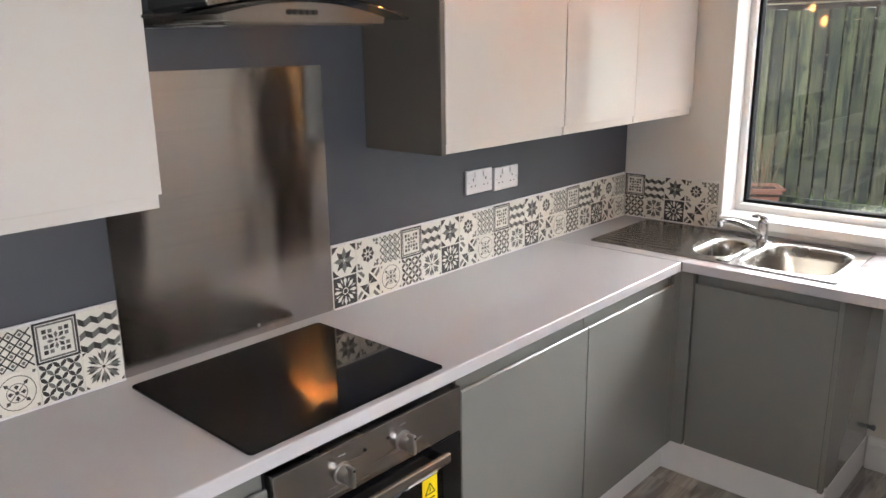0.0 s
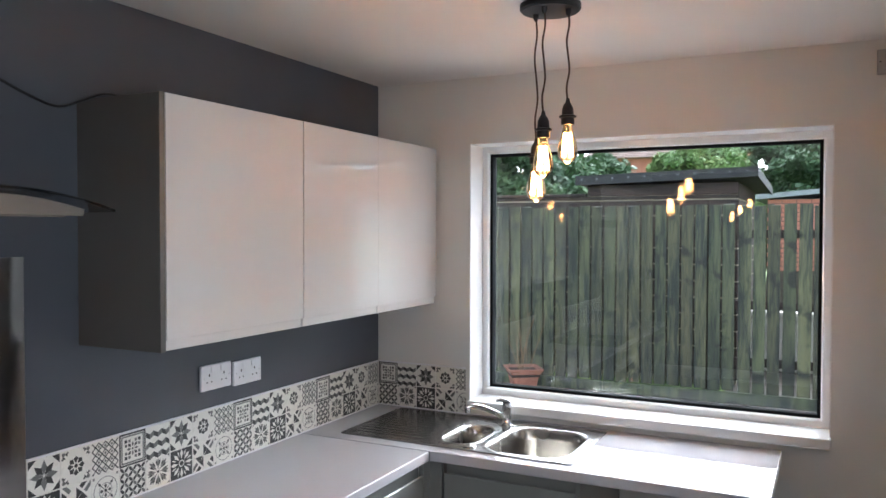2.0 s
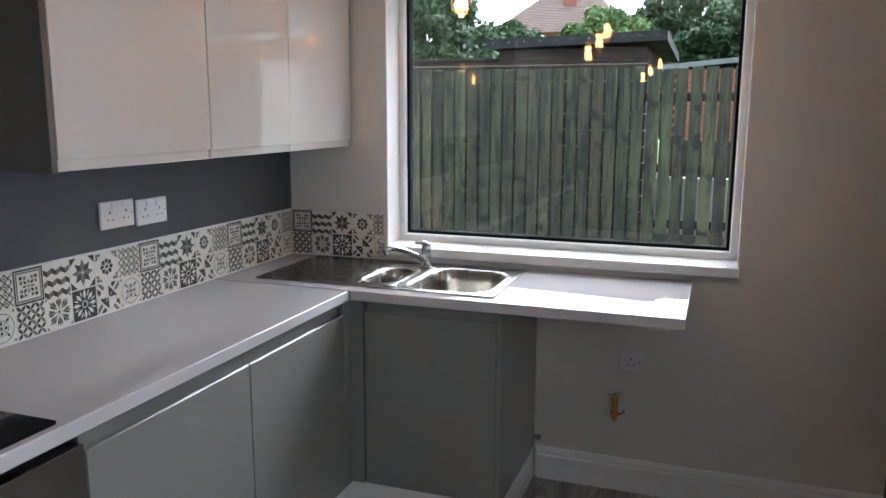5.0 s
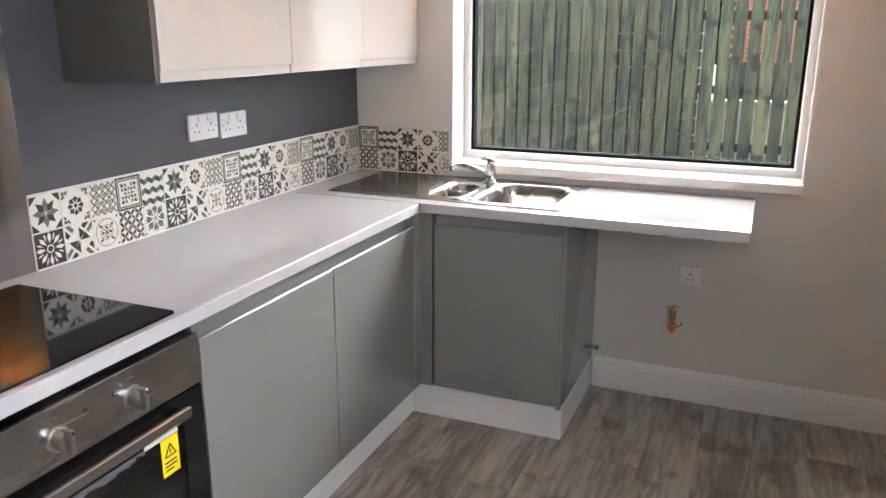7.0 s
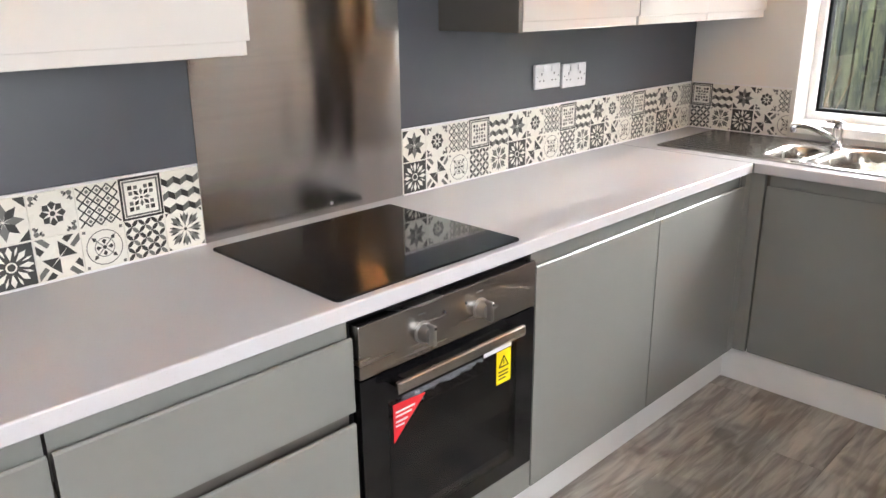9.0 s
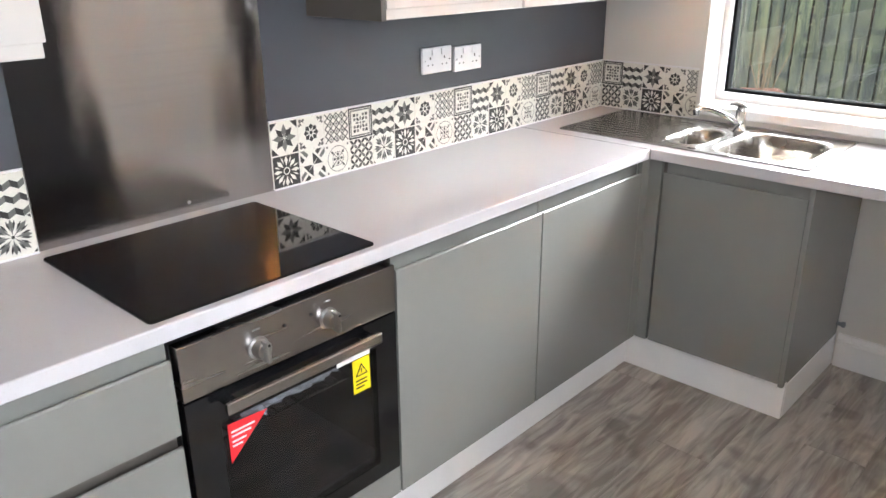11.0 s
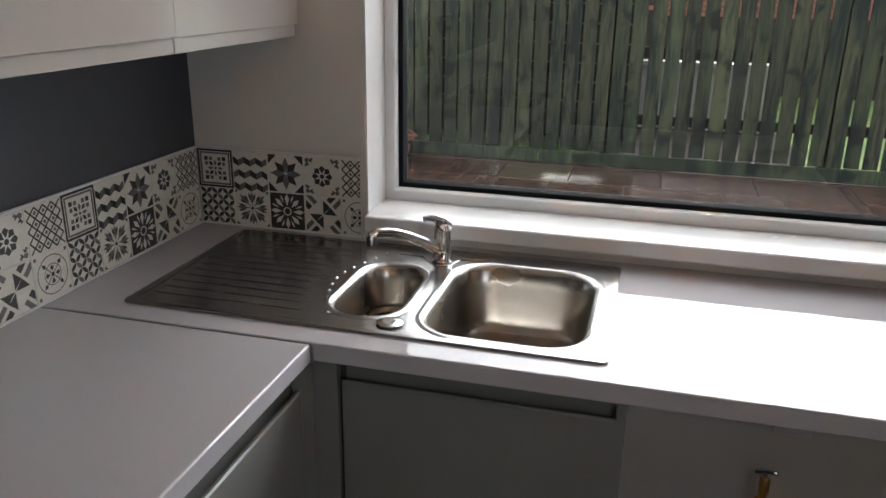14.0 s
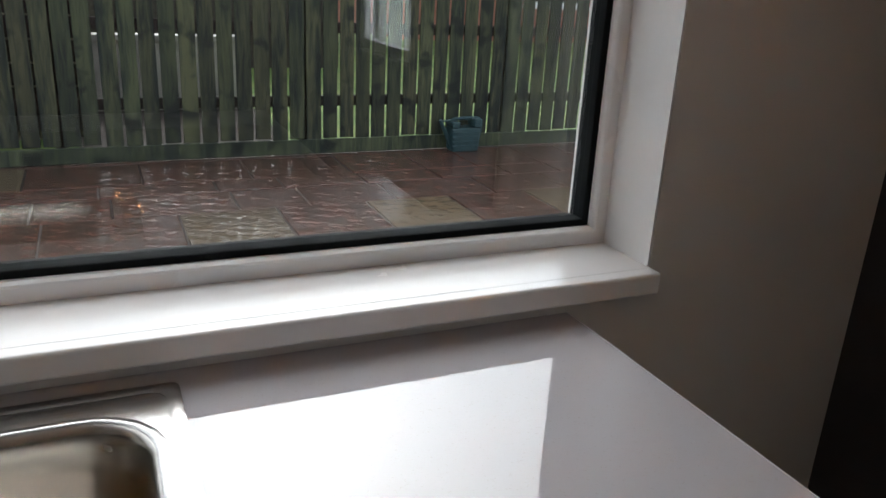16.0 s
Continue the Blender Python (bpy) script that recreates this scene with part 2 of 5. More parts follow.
GREY_PLASTIC = surface("grey_plastic", srgb(168, 164, 164), 0.35, vary=0.02, scale=20)
SLOT = surface("dark_slot", (0.015, 0.014, 0.014), 0.6)
TILE_WHITE = surface("cream_tile_glaze", srgb(224, 221, 212), 0.28, vary=0.03, scale=30, grain=200)
TILE_DARK = surface("charcoal_tile_print", srgb(54, 53, 52), 0.3, vary=0.08, scale=40)
TILE_MID = surface("mid_grey_tile_print", srgb(108, 107, 104), 0.3, vary=0.08, scale=40)
FILM = surface("pale_packing_film", srgb(200, 205, 210), 0.12, vary=0.05, scale=60, coat=1.0)
RED_LABEL = surface("red_label", srgb(214, 42, 50), 0.4, vary=0.02)
YELLOW_LABEL = surface("yellow_label", srgb(245, 215, 20), 0.4, vary=0.02)
PAPER = surface("white_label", srgb(225, 225, 225), 0.5, vary=0.02)
INK = surface("black_ink", (0.01, 0.01, 0.01), 0.5)
BRASS = surface("brass", (0.60, 0.36, 0.12), 0.3, 1.0, 0.1, 30)
COPPER_NUT = surface("orange_copper", (0.75, 0.30, 0.08), 0.35, 0.7, 0.1, 40)
BULB_GLASS = glass("amber_bulb_glass", (1.0, 0.80, 0.52, 1))
FILAMENT = glow("hot_filament", (1.0, 0.46, 0.15, 1), 10.0)
BROWN_FLEX = surface("brown_braided_flex", srgb(70, 48, 38), 0.8, vary=0.2, scale=300)


def wood(name, dark, light, island, rough, axis, knots=0.3, gloss_bump=0.0003):
    """Long-grained wood or wood print: streaks along an axis, blotches and knots."""
    m = bpy.data.materials.new(name)
    m.use_nodes = True
    n, l = m.node_tree.nodes, m.node_tree.links
    b = n["Principled BSDF"]
    tc, mp, oi, off = n.new("ShaderNodeTexCoord"), n.new("ShaderNodeMapping"), n.new("ShaderNodeObjectInfo"), n.new("ShaderNodeVectorMath")
    sc = n.new("ShaderNodeVectorMath")
    sc.operation = "SCALE"
    sc.inputs[0].default_value = (37, 53, 71)
    l.new(oi.outputs["Random"], sc.inputs["Scale"])
    l.new(tc.outputs["Object"], off.inputs[0])
    l.new(sc.outputs[0], off.inputs[1])
    l.new(off.outputs[0], mp.inputs["Vector"])
    mp.inputs["Scale"].default_value = {"y": (1, 0.12, 1), "z": (1, 1, 0.10), "x": (0.12, 1, 1)}[axis]
    a, c, k = n.new("ShaderNodeTexNoise"), n.new("ShaderNodeTexNoise"), n.new("ShaderNodeTexNoise")
    a.inputs["Scale"].default_value, a.inputs["Detail"].default_value, a.inputs["Distortion"].default_value = 38, 6, 0.8
    c.inputs["Scale"].default_value, c.inputs["Detail"].default_value = 9, 4
    k.inputs["Scale"].default_value, k.inputs["Detail"].default_value = 5.5, 2
    l.new(mp.outputs[0], a.inputs["Vector"])
    l.new(mp.outputs[0], c.inputs["Vector"])
    l.new(off.outputs[0], k.inputs["Vector"])
    s = n.new("ShaderNodeMath")
    s.operation = "MULTIPLY_ADD"
    s.inputs[1].default_value = 0.5
    l.new(a.outputs["Fac"], s.inputs[0])
    h = n.new("ShaderNodeMath")
    h.operation = "MULTIPLY"
    h.inputs[1].default_value = 0.5
    l.new(c.outputs["Fac"], h.inputs[0])
    l.new(h.outputs[0], s.inputs[2])
    mr = n.new("ShaderNodeMapRange")
    mr.inputs["From Min"].default_value, mr.inputs["From Max"].default_value = 0.41, 0.60
    l.new(s.outputs[0], mr.inputs["Value"])
    mix = n.new("ShaderNodeMix")
    mix.data_type = "RGBA"
    mix.inputs["A"].default_value, mix.inputs["B"].default_value = dark, light
    l.new(mr.outputs[0], mix.inputs["Factor"])
    kr = n.new("ShaderNodeMapRange")
    kr.inputs["From Min"].default_value, kr.inputs["From Max"].default_value = 0.57, 0.67
    kr.inputs["To Max"].default_value = knots
    l.new(k.outputs["Fac"], kr.inputs["Value"])
    km = n.new("ShaderNodeMix")
    km.data_type = "RGBA"
    km.inputs["B"].default_value = tuple(v * 0.45 for v in dark[:3]) + (1,)
    l.new(kr.outputs[0], km.inputs["Factor"])
    l.new(mix.outputs["Result"], km.inputs["A"])
    hs, vr = n.new("ShaderNodeHueSaturation"), n.new("ShaderNodeMapRange")
    vr.inputs["To Min"].default_value, vr.inputs["To Max"].default_value = 1 - island, 1 + island
    l.new(oi.outputs["Random"], vr.inputs["Value"])
    l.new(vr.outputs[0], hs.inputs["Value"])
    hr = n.new("ShaderNodeMapRange")
    hr.inputs["To Min"].default_value, hr.inputs["To Max"].default_value = 0.5 - island * 0.10, 0.5 + island * 0.14
    w = n.new("ShaderNodeTexWhiteNoise")
    w.noise_dimensions = "1D"
    l.new(oi.outputs["Random"], w.inputs["W"])
    l.new(w.outputs["Value"], hr.inputs["Value"])
    l.new(hr.outputs[0], hs.inputs["Hue"])
    l.new(km.outputs["Result"], hs.inputs["Color"])
    l.new(hs.outputs[0], b.inputs["Base Color"])
    b.inputs["Roughness"].default_value = rough
    bp = n.new("ShaderNodeBump")
    bp.inputs["Strength"].default_value, bp.inputs["Distance"].default_value = 0.5, gloss_bump
    l.new(a.outputs["Fac"], bp.inputs["Height"])
    l.new(bp.outputs[0], b.inputs["Normal"])
    return m


LAMINATE = wood("grey_oak_laminate", srgb(126, 120, 114), srgb(184, 178, 170), 0.08, 0.36, "y", 0.6)
FENCE_WOOD = wood("green_stained_timber", srgb(23, 32, 27), srgb(84, 85, 59), 0.26, 0.6, "z", 0.9, 0.001)
SHED_WOOD = wood("brown_stained_timber", srgb(34, 25, 22), srgb(62, 46, 40), 0.15, 0.75, "x", 0.3, 0.001)
# Pale colour stands in for sky light showing between slats
SLAT_LIGHT = surface("pale_slat_light", srgb(150, 140, 122), 0.8, vary=0.12, scale=5, grain=60, bump=0.001)
GREY_FELT = surface("pale_grey_felt", srgb(132, 138, 142), 0.7, vary=0.12, scale=5, grain=150, bump=0.002)
FELT = surface("roofing_felt", srgb(50, 49, 51), 0.85, vary=0.15, scale=6, grain=200, bump=0.002)
SLAB = surface("wet_red_slab", srgb(98, 66, 55), 0.11, vary=0.25, scale=7, grain=12, bump=0.022, island=0.14, second=srgb(60, 51, 45), blend=(0.4, 0.65))
BUFF_SLAB = surface("wet_buff_slab", srgb(104, 87, 68), 0.10, vary=0.22, scale=6, grain=12, bump=0.008, island=0.2, second=srgb(98, 86, 70), blend=(0.4, 0.65))
MORTAR = surface("dark_mortar", srgb(70, 62, 56), 0.9, vary=0.2, scale=20, grain=90, bump=0.001)
TERRACOTTA = surface("terracotta_plastic", srgb(140, 94, 78), 0.6, vary=0.1, scale=15, grain=90, bump=0.0005)
SOIL = surface("dark_soil", srgb(52, 40, 32), 0.95, vary=0.3, scale=40, grain=150, bump=0.01)
TWIG = surface("pale_twig", srgb(122, 98, 72), 0.8, vary=0.2, scale=40)
CAN_PLASTIC = surface("dark_teal_plastic", srgb(52, 78, 82), 0.4, vary=0.1, scale=20)
BARK = surface("bark", srgb(74, 60, 48), 0.9, vary=0.3, scale=12, grain=60, bump=0.01)
PALE_CONCRETE = surface("pale_concrete", srgb(196, 190, 182), 0.6, vary=0.08, scale=3, grain=60, bump=0.002)
BRICK_RED = surface("red_brick", srgb(164, 110, 94), 0.85, vary=0.15, scale=3, grain=60, bump=0.002, second=srgb(150, 92, 78))
ROOF_TILE = surface("red_brown_roof_tile", srgb(142, 118, 110), 0.8, vary=0.15, scale=2, grain=30, bump=0.004, island=0.1)


def leafy(name, a, b):
    m = surface(name, a, 0.55, vary=0.2, scale=0.8, grain=12, second=b, blend=(0.35, 0.65))
    return m


LEAF_DARK = leafy("dark_conifer_green", (0.030, 0.070, 0.028, 1), (0.055, 0.115, 0.030, 1))
LEAF_LIGHT = leafy("fresh_leaf_green", (0.065, 0.15, 0.028, 1), (0.15, 0.24, 0.06, 1))
GRASS = surface("lawn", (0.10, 0.17, 0.035), 0.9, vary=0.25, scale=2, grain=60, bump=0.01, second=(0.20, 0.25, 0.07, 1))

# ---- setting ----
EAST, SOUTH, TOP = 2.50, -6.0, 2.418
WX0, WX1, WZ0, WZ1 = 0.478, 1.937, 0.932, 2.125
WT = 0.91


def setting(name, bm, material, label, category):
    return tagged(part(name, bm, material), label, category, kind="structure")


setting("floor_base", boxed(-0.2, EAST + 0.2, SOUTH - 0.2, 0.0, -0.2, -0.009), MORTAR, "dark underlay beneath the laminate floor", "floor")
setting("wall_west", boxed(-0.2, 0, SOUTH - 0.2, 0.28, -0.2, TOP + 0.2), GREY_PAINT, "slate grey painted wall behind the kitchen units", "wall")
wall = bmesh.new()
box(wall, 0, WX0, 0, 0.28, -0.2, TOP + 0.2)
box(wall, WX1, EAST + 0.2, 0, 0.28, -0.2, TOP + 0.2)
box(wall, WX0, WX1, 0, 0.28, -0.2, WZ0)
box(wall, WX0, WX1, 0, 0.28, WZ1, TOP + 0.2)
setting("wall_north", wall, WALL_PAINT, "warm white painted wall with a wide window", "wall")
wall = bmesh.new()
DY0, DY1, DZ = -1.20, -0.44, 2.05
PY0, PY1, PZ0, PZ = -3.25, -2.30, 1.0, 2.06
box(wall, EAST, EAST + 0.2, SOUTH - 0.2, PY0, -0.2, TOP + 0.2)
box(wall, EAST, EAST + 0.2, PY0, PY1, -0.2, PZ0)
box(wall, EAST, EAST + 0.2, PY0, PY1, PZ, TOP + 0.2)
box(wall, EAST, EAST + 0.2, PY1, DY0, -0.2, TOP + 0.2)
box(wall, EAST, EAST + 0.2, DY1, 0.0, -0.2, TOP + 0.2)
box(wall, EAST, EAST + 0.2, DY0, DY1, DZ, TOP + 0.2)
setting("wall_east", wall, CHARCOAL_PAINT, "dark charcoal painted wall with a white door", "wall")
# Unseen end wall; its dark paint is chosen to cut bounced light
setting("wall_south", boxed(0, EAST, SOUTH - 0.2, SOUTH, -0.2, TOP + 0.2), GREY_PAINT, "plain end wall out of view, slate grey to cut bounced light", "wall")
setting("ceiling", boxed(0, EAST, SOUTH, 0, TOP, TOP + 0.2), CEILING_PAINT, "plain matt white painted ceiling", "ceiling")

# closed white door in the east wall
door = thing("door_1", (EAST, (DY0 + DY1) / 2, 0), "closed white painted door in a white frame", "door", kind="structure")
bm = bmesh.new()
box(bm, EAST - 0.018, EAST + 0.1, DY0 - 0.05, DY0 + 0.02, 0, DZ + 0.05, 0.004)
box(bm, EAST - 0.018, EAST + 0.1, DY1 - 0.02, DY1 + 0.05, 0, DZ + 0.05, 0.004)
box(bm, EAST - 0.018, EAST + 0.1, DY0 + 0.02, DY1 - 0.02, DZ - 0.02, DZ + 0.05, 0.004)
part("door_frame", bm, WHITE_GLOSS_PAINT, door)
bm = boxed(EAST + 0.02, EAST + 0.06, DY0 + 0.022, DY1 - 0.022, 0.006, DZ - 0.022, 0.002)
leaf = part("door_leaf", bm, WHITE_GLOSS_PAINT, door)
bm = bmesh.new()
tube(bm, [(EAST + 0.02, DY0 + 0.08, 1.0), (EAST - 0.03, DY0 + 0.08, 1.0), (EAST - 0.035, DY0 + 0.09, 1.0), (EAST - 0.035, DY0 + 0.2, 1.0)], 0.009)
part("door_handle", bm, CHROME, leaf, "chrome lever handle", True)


# small side window in the east wall, inferred, unseen, placed for fill light
side = thing("window_2", (EAST + 0.1, (PY0 + PY1) / 2, PZ0), "unseen white plastic side window, closed, inferred for the fill light", "window", kind="structure")
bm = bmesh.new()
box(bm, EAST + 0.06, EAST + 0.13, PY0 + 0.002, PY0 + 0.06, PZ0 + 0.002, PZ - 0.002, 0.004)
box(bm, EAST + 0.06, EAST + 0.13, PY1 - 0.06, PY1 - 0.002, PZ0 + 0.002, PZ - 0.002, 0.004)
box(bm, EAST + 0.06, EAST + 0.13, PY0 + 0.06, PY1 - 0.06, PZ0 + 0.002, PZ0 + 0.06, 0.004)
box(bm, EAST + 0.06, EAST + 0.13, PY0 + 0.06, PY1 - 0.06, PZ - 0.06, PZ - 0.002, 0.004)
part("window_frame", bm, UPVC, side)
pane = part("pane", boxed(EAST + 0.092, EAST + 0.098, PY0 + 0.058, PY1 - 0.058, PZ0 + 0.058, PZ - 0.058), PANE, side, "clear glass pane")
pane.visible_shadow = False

# skirting with a moulded top
def skirting(name, x0, x1, y0, y1, face):
    """A run of skirting board against a wall; face is the way it looks."""
    profile = [(0, 0), (0.018, 0), (0.018, 0.105), (0.013, 0.112), (0.013, 0.122), (0.007, 0.136), (0, 0.14)]
    bm = bmesh.new()
    ends = []
    for x, y in ((x0, y0), (x1, y1)):
        ends.append([bm.verts.new((x + face[0] * d, y + face[1] * d, z)) for d, z in profile])
    k = len(profile)
    for i in range(k):
        bm.faces.new((ends[0][i], ends[0][(i + 1) % k], ends[1][(i + 1) % k], ends[1][i]))
    bm.faces.new(ends[0])
    bm.faces.new(ends[1][::-1])
    return setting(name, bm, WHITE_GLOSS_PAINT, "white glossy moulded skirting board", "skirting")


skirting("baseboard_north", 1.172, EAST, 0, 0, (0, -1))
skirting("baseboard_east", EAST, EAST, -0.018, DY1 + 0.05, (-1, 0))
skirting("baseboard_east_far", EAST, EAST, DY0 - 0.05, SOUTH + 0.018, (-1, 0))
skirting("baseboard_south", 0, EAST, SOUTH, SOUTH, (0, 1))
skirting("baseboard_west", 0, 0, -3.72, SOUTH + 0.018, (1, 0))

# window
FY0, FY1 = 0.140, 0.215
win = thing("window_1", ((WX0 + WX1) / 2, 0.18, WZ0), "wide white plastic fixed window with black gaskets", "window", kind="structure")


def ring(bm, x0, x1, z0, z1, w, y0, y1, bevel):
    """A mitred rectangular frame."""
    def corner(d, y):
        return [bm.verts.new(p) for p in ((x0 + d, y, z0 + d), (x1 - d, y, z0 + d), (x1 - d, y, z1 - d), (x0 + d, y, z1 - d))]
    prof = [(0, y1), (0, y0), (w - 2 * bevel, y0), (w - bevel, y0 + bevel * 0.5), (w, y0 + 2 * bevel), (w, y1)]
    loops = [corner(d, y) for d, y in prof]
    for a, b in zip(loops, loops[1:] + loops[:1]):
        for i in range(4):
            bm.faces.new((a[i], a[(i + 1) % 4], b[(i + 1) % 4], b[i]))
    return bm


FB = WZ0 + 0.045
part("window_frame", ring(bmesh.new(), WX0 + 0.002, WX1 - 0.002, FB, WZ1 - 0.002, 0.036, FY0, FY1, 0.008), UPVC, win)
part("gasket", ring(bmesh.new(), WX0 + 0.036, WX1 - 0.036, FB + 0.034, WZ1 - 0.034, 0.0125, FY0 + 0.013, FY1 - 0.014, 0.001), GASKET, win, "black rubber gasket")
part("glazing_bead", ring(bmesh.new(), WX0 + 0.019, WX1 - 0.019, FB + 0.017, WZ1 - 0.019, 0.0165, FY0 - 0.004, FY0 + 0.010, 0.004), UPVC, win)
for py in (0.170, 0.194):
    pane = part("pane", boxed(WX0 + 0.043, WX1 - 0.043, py, py + 0.004, FB + 0.041, WZ1 - 0.043), PANE, win, "clear glass pane")
    pane.visible_shadow = False
bm = bmesh.new()
box(bm, WX0 + 0.004, WX1 + 0.002, -0.034, 0.0, WZ0 + 0.004, WZ0 + 0.045, 0.006, 3)
box(bm, WX0 + 0.001, WX1 - 0.001, -0.004, FY0 + 0.03, WZ0 + 0.001, WZ0 + 0.0448)
part("window_sill", bm, WHITE_GLOSS_PAINT, win, "glossy white window board")
bm = bmesh.new()
box(bm, WX0 + 0.0005, WX0 + 0.004, 0.001, FY0 + 0.002, WZ0 + 0.045, WZ1 - 0.0035)
box(bm, WX1 - 0.004, WX1 - 0.0005, 0.001, FY0 + 0.002, WZ0 + 0.045, WZ1 - 0.0035)
box(bm, WX0 + 0.0005, WX1 - 0.0005, 0.001, FY0 + 0.002, WZ1 - 0.0035, WZ1 - 0.0005)
part("reveal_lining", bm, WHITE_GLOSS_PAINT, win, "white painted window reveal")


# ---- kitchen units ----
def wall_unit(name, y0, y1, z0, z1, splits, label, end_panel=False):
    """A wall cupboard: grey box, glossy doors whose lower lip is the grip."""
    u = thing(name, (0.16, (y0 + y1) / 2, z0), label, "wall cupboard", "wall cupboards")
    part("body", boxed(0.001, 0.298, y0, y1, z0, z1, 0.001, 1), CARCASS, u, "matt grey cupboard box")
    if end_panel:
        part("end_panel", boxed(0.001, 0.3225, y0 - 0.020, y0 - 0.001, z0 - 0.003, z1, 0.001, 1), CARCASS, u, "matt grey end panel")
    for a, b in zip(splits, splits[1:]):
        ga, gb = (0.0022 if a == y0 else 0.0003), (0.0022 if b == y1 else 0.0003)
        bm = bmesh.new()
        box(bm, 0.3005, 0.322, a + ga, b - gb, z0 + 0.028, z1, 0.0006)
        box(bm, 0.3005, 0.316, a + ga, b - (0.006 if b == y1 else 0.002), z0 - 0.002, z0 + 0.0285, 0.003)
        part("door", bm, DOOR_WHITE, u, "glossy white handleless door")
    return u


wall_unit("wall_cupboard", -1.633, -1.020, 1.408, 2.106, (-1.633, -1.020), "glossy white handleless wall cupboard with grey sides, one door", True)
wall_unit("wall_cupboard", -1.018, -0.022, 1.408, 2.106, (-1.018, -0.530, -0.022), "glossy white handleless wall cupboard with two doors")
wall_unit("wall_cupboard", -3.120, -2.517, 1.396, 2.106, (-3.120, -2.517), "glossy white handleless wall cupboard beside the extractor")
wall_unit("wall_cupboard", -3.722, -3.122, 1.396, 2.106, (-3.722, -3.122), "glossy white handleless wall cupboard with one door")

DTOP, DBOT = 0.826, 0.150


def front(bm, x, a, b, z0, z1):
    """A door or drawer front with a sloping grip at its top."""
    prof = [(x - 0.020, z0), (x, z0), (x, z1 - 0.004), (x - 0.003, z1), (x - 0.008, z1), (x - 0.020, z1 - 0.028)]
    ends = [[bm.verts.new((px, y, pz)) for px, pz in prof] for y in (a, b)]
    k = len(prof)
    for i in range(k):
        bm.faces.new((ends[0][i], ends[0][(i + 1) % k], ends[1][(i + 1) % k], ends[1][i]))
    bm.faces.new(ends[0])
    bm.faces.new(ends[1][::-1])
    return bm


def base_unit(name, y0, y1, label, fronts, category="base cupboard"):
    u = thing(name, (0.28, (y0 + y1) / 2, 0.148), label, category, "base cupboards")
    part("body", boxed(0.002, 0.555, y0 + 0.001, y1 - 0.001, 0.148, 0.871), CARCASS, u)
    part("grip_rail", boxed(0.5555, 0.562, y0 + 0.001, y1 - 0.001, DTOP - 0.06, 0.871), DOOR_GREY, u, "grey recessed grip rail")
    for z0, z1 in fronts:
        kind = "drawer_front" if len(fronts) > 1 else "door"
        part(kind, front(bmesh.new(), 0.583, y0 + 0.0025, y1 - 0.0025, z0, z1), DOOR_GREY, u, "glossy grey handleless front")
    return u


base_unit("drawer_unit", -3.100, -2.492, "glossy grey handleless drawer unit beside the oven", ((0.653, DTOP), (0.405, 0.623), (DBOT, 0.375)), "drawer unit")
base_unit("base_cupboard", -3.710, -3.104, "glossy grey handleless base cupboard with one door", ((DBOT, DTOP),))
base_unit("base_cupboard", -1.876, -1.246, "glossy grey handleless base cupboard next to the oven", ((DBOT, DTOP),))
base_unit("base_cupboard", -1.244, -0.640, "glossy grey handleless base cupboard near the corner", ((DBOT, DTOP),))

# corner post and sink cupboard
sinkc = thing("sink_cupboard", (0.88, -0.3, 0.148), "glossy grey cupboard under the sink with a corner filler", "base cupboard", "base cupboards")
bm = bmesh.new()
box(bm, 0.60, 1.143, -0.548, -0.530, 0.148, 0.871)
box(bm, 0.60, 0.618, -0.530, -0.02, 0.148, 0.70)
box(bm, 0.618, 1.143, -0.530, -0.02, 0.148, 0.166)
part("body", bm, CARCASS, sinkc)
part("end_panel", boxed(1.144, 1.162, -0.575, -0.004, 0.135, 0.871, 0.001, 1), DOOR_GREY, sinkc, "grey side panel")
part("grip_rail", boxed(0.640, 1.143, -0.558, -0.549, DTOP - 0.06, 0.871), DOOR_GREY, sinkc)
part("corner_post", boxed(0.5630, 0.632, -0.586, -0.5665, 0.148, 0.871, 0.001, 1), DOOR_GREY, sinkc, "grey corner filler post")
part("corner_post", boxed(0.5630, 0.583, -0.638, -0.5875, 0.148, 0.871, 0.001, 1), DOOR_GREY, sinkc, "grey corner filler post")
bm = front(bmesh.new(), 0.583, 0.640, 1.146, DBOT, DTOP)
bmesh.ops.transform(bm, matrix=Matrix(((0, 1, 0, 0), (-1, 0, 0, 0), (0, 0, 1, 0), (0, 0, 0, 1))), verts=bm.verts)
part("door", bm, DOOR_GREY, sinkc, "glossy grey handleless door")

# plinths
bm = bmesh.new()
box(bm, 0.515, 0.533, -3.71, -0.555, 0.0, 0.147, 0.001, 1)
box(bm, 0.515, 1.164, -0.555, -0.537, 0.0, 0.147, 0.001, 1)
box(bm, 1.1465, 1.1645, -0.5365, -0.002, 0.0, 0.134, 0.001, 1)
setting("plinth", bm, WHITE_GLOSS_PAINT, "white glossy plinth under the base cupboards", "plinth")

# worktops with rounded front edges
HOB = (0.064, 0.573, -2.521, -1.930)
HALF = (0.552, 0.706, -0.478, -0.178)
BOWL = (0.757, 1.080, -0.515, -0.118)


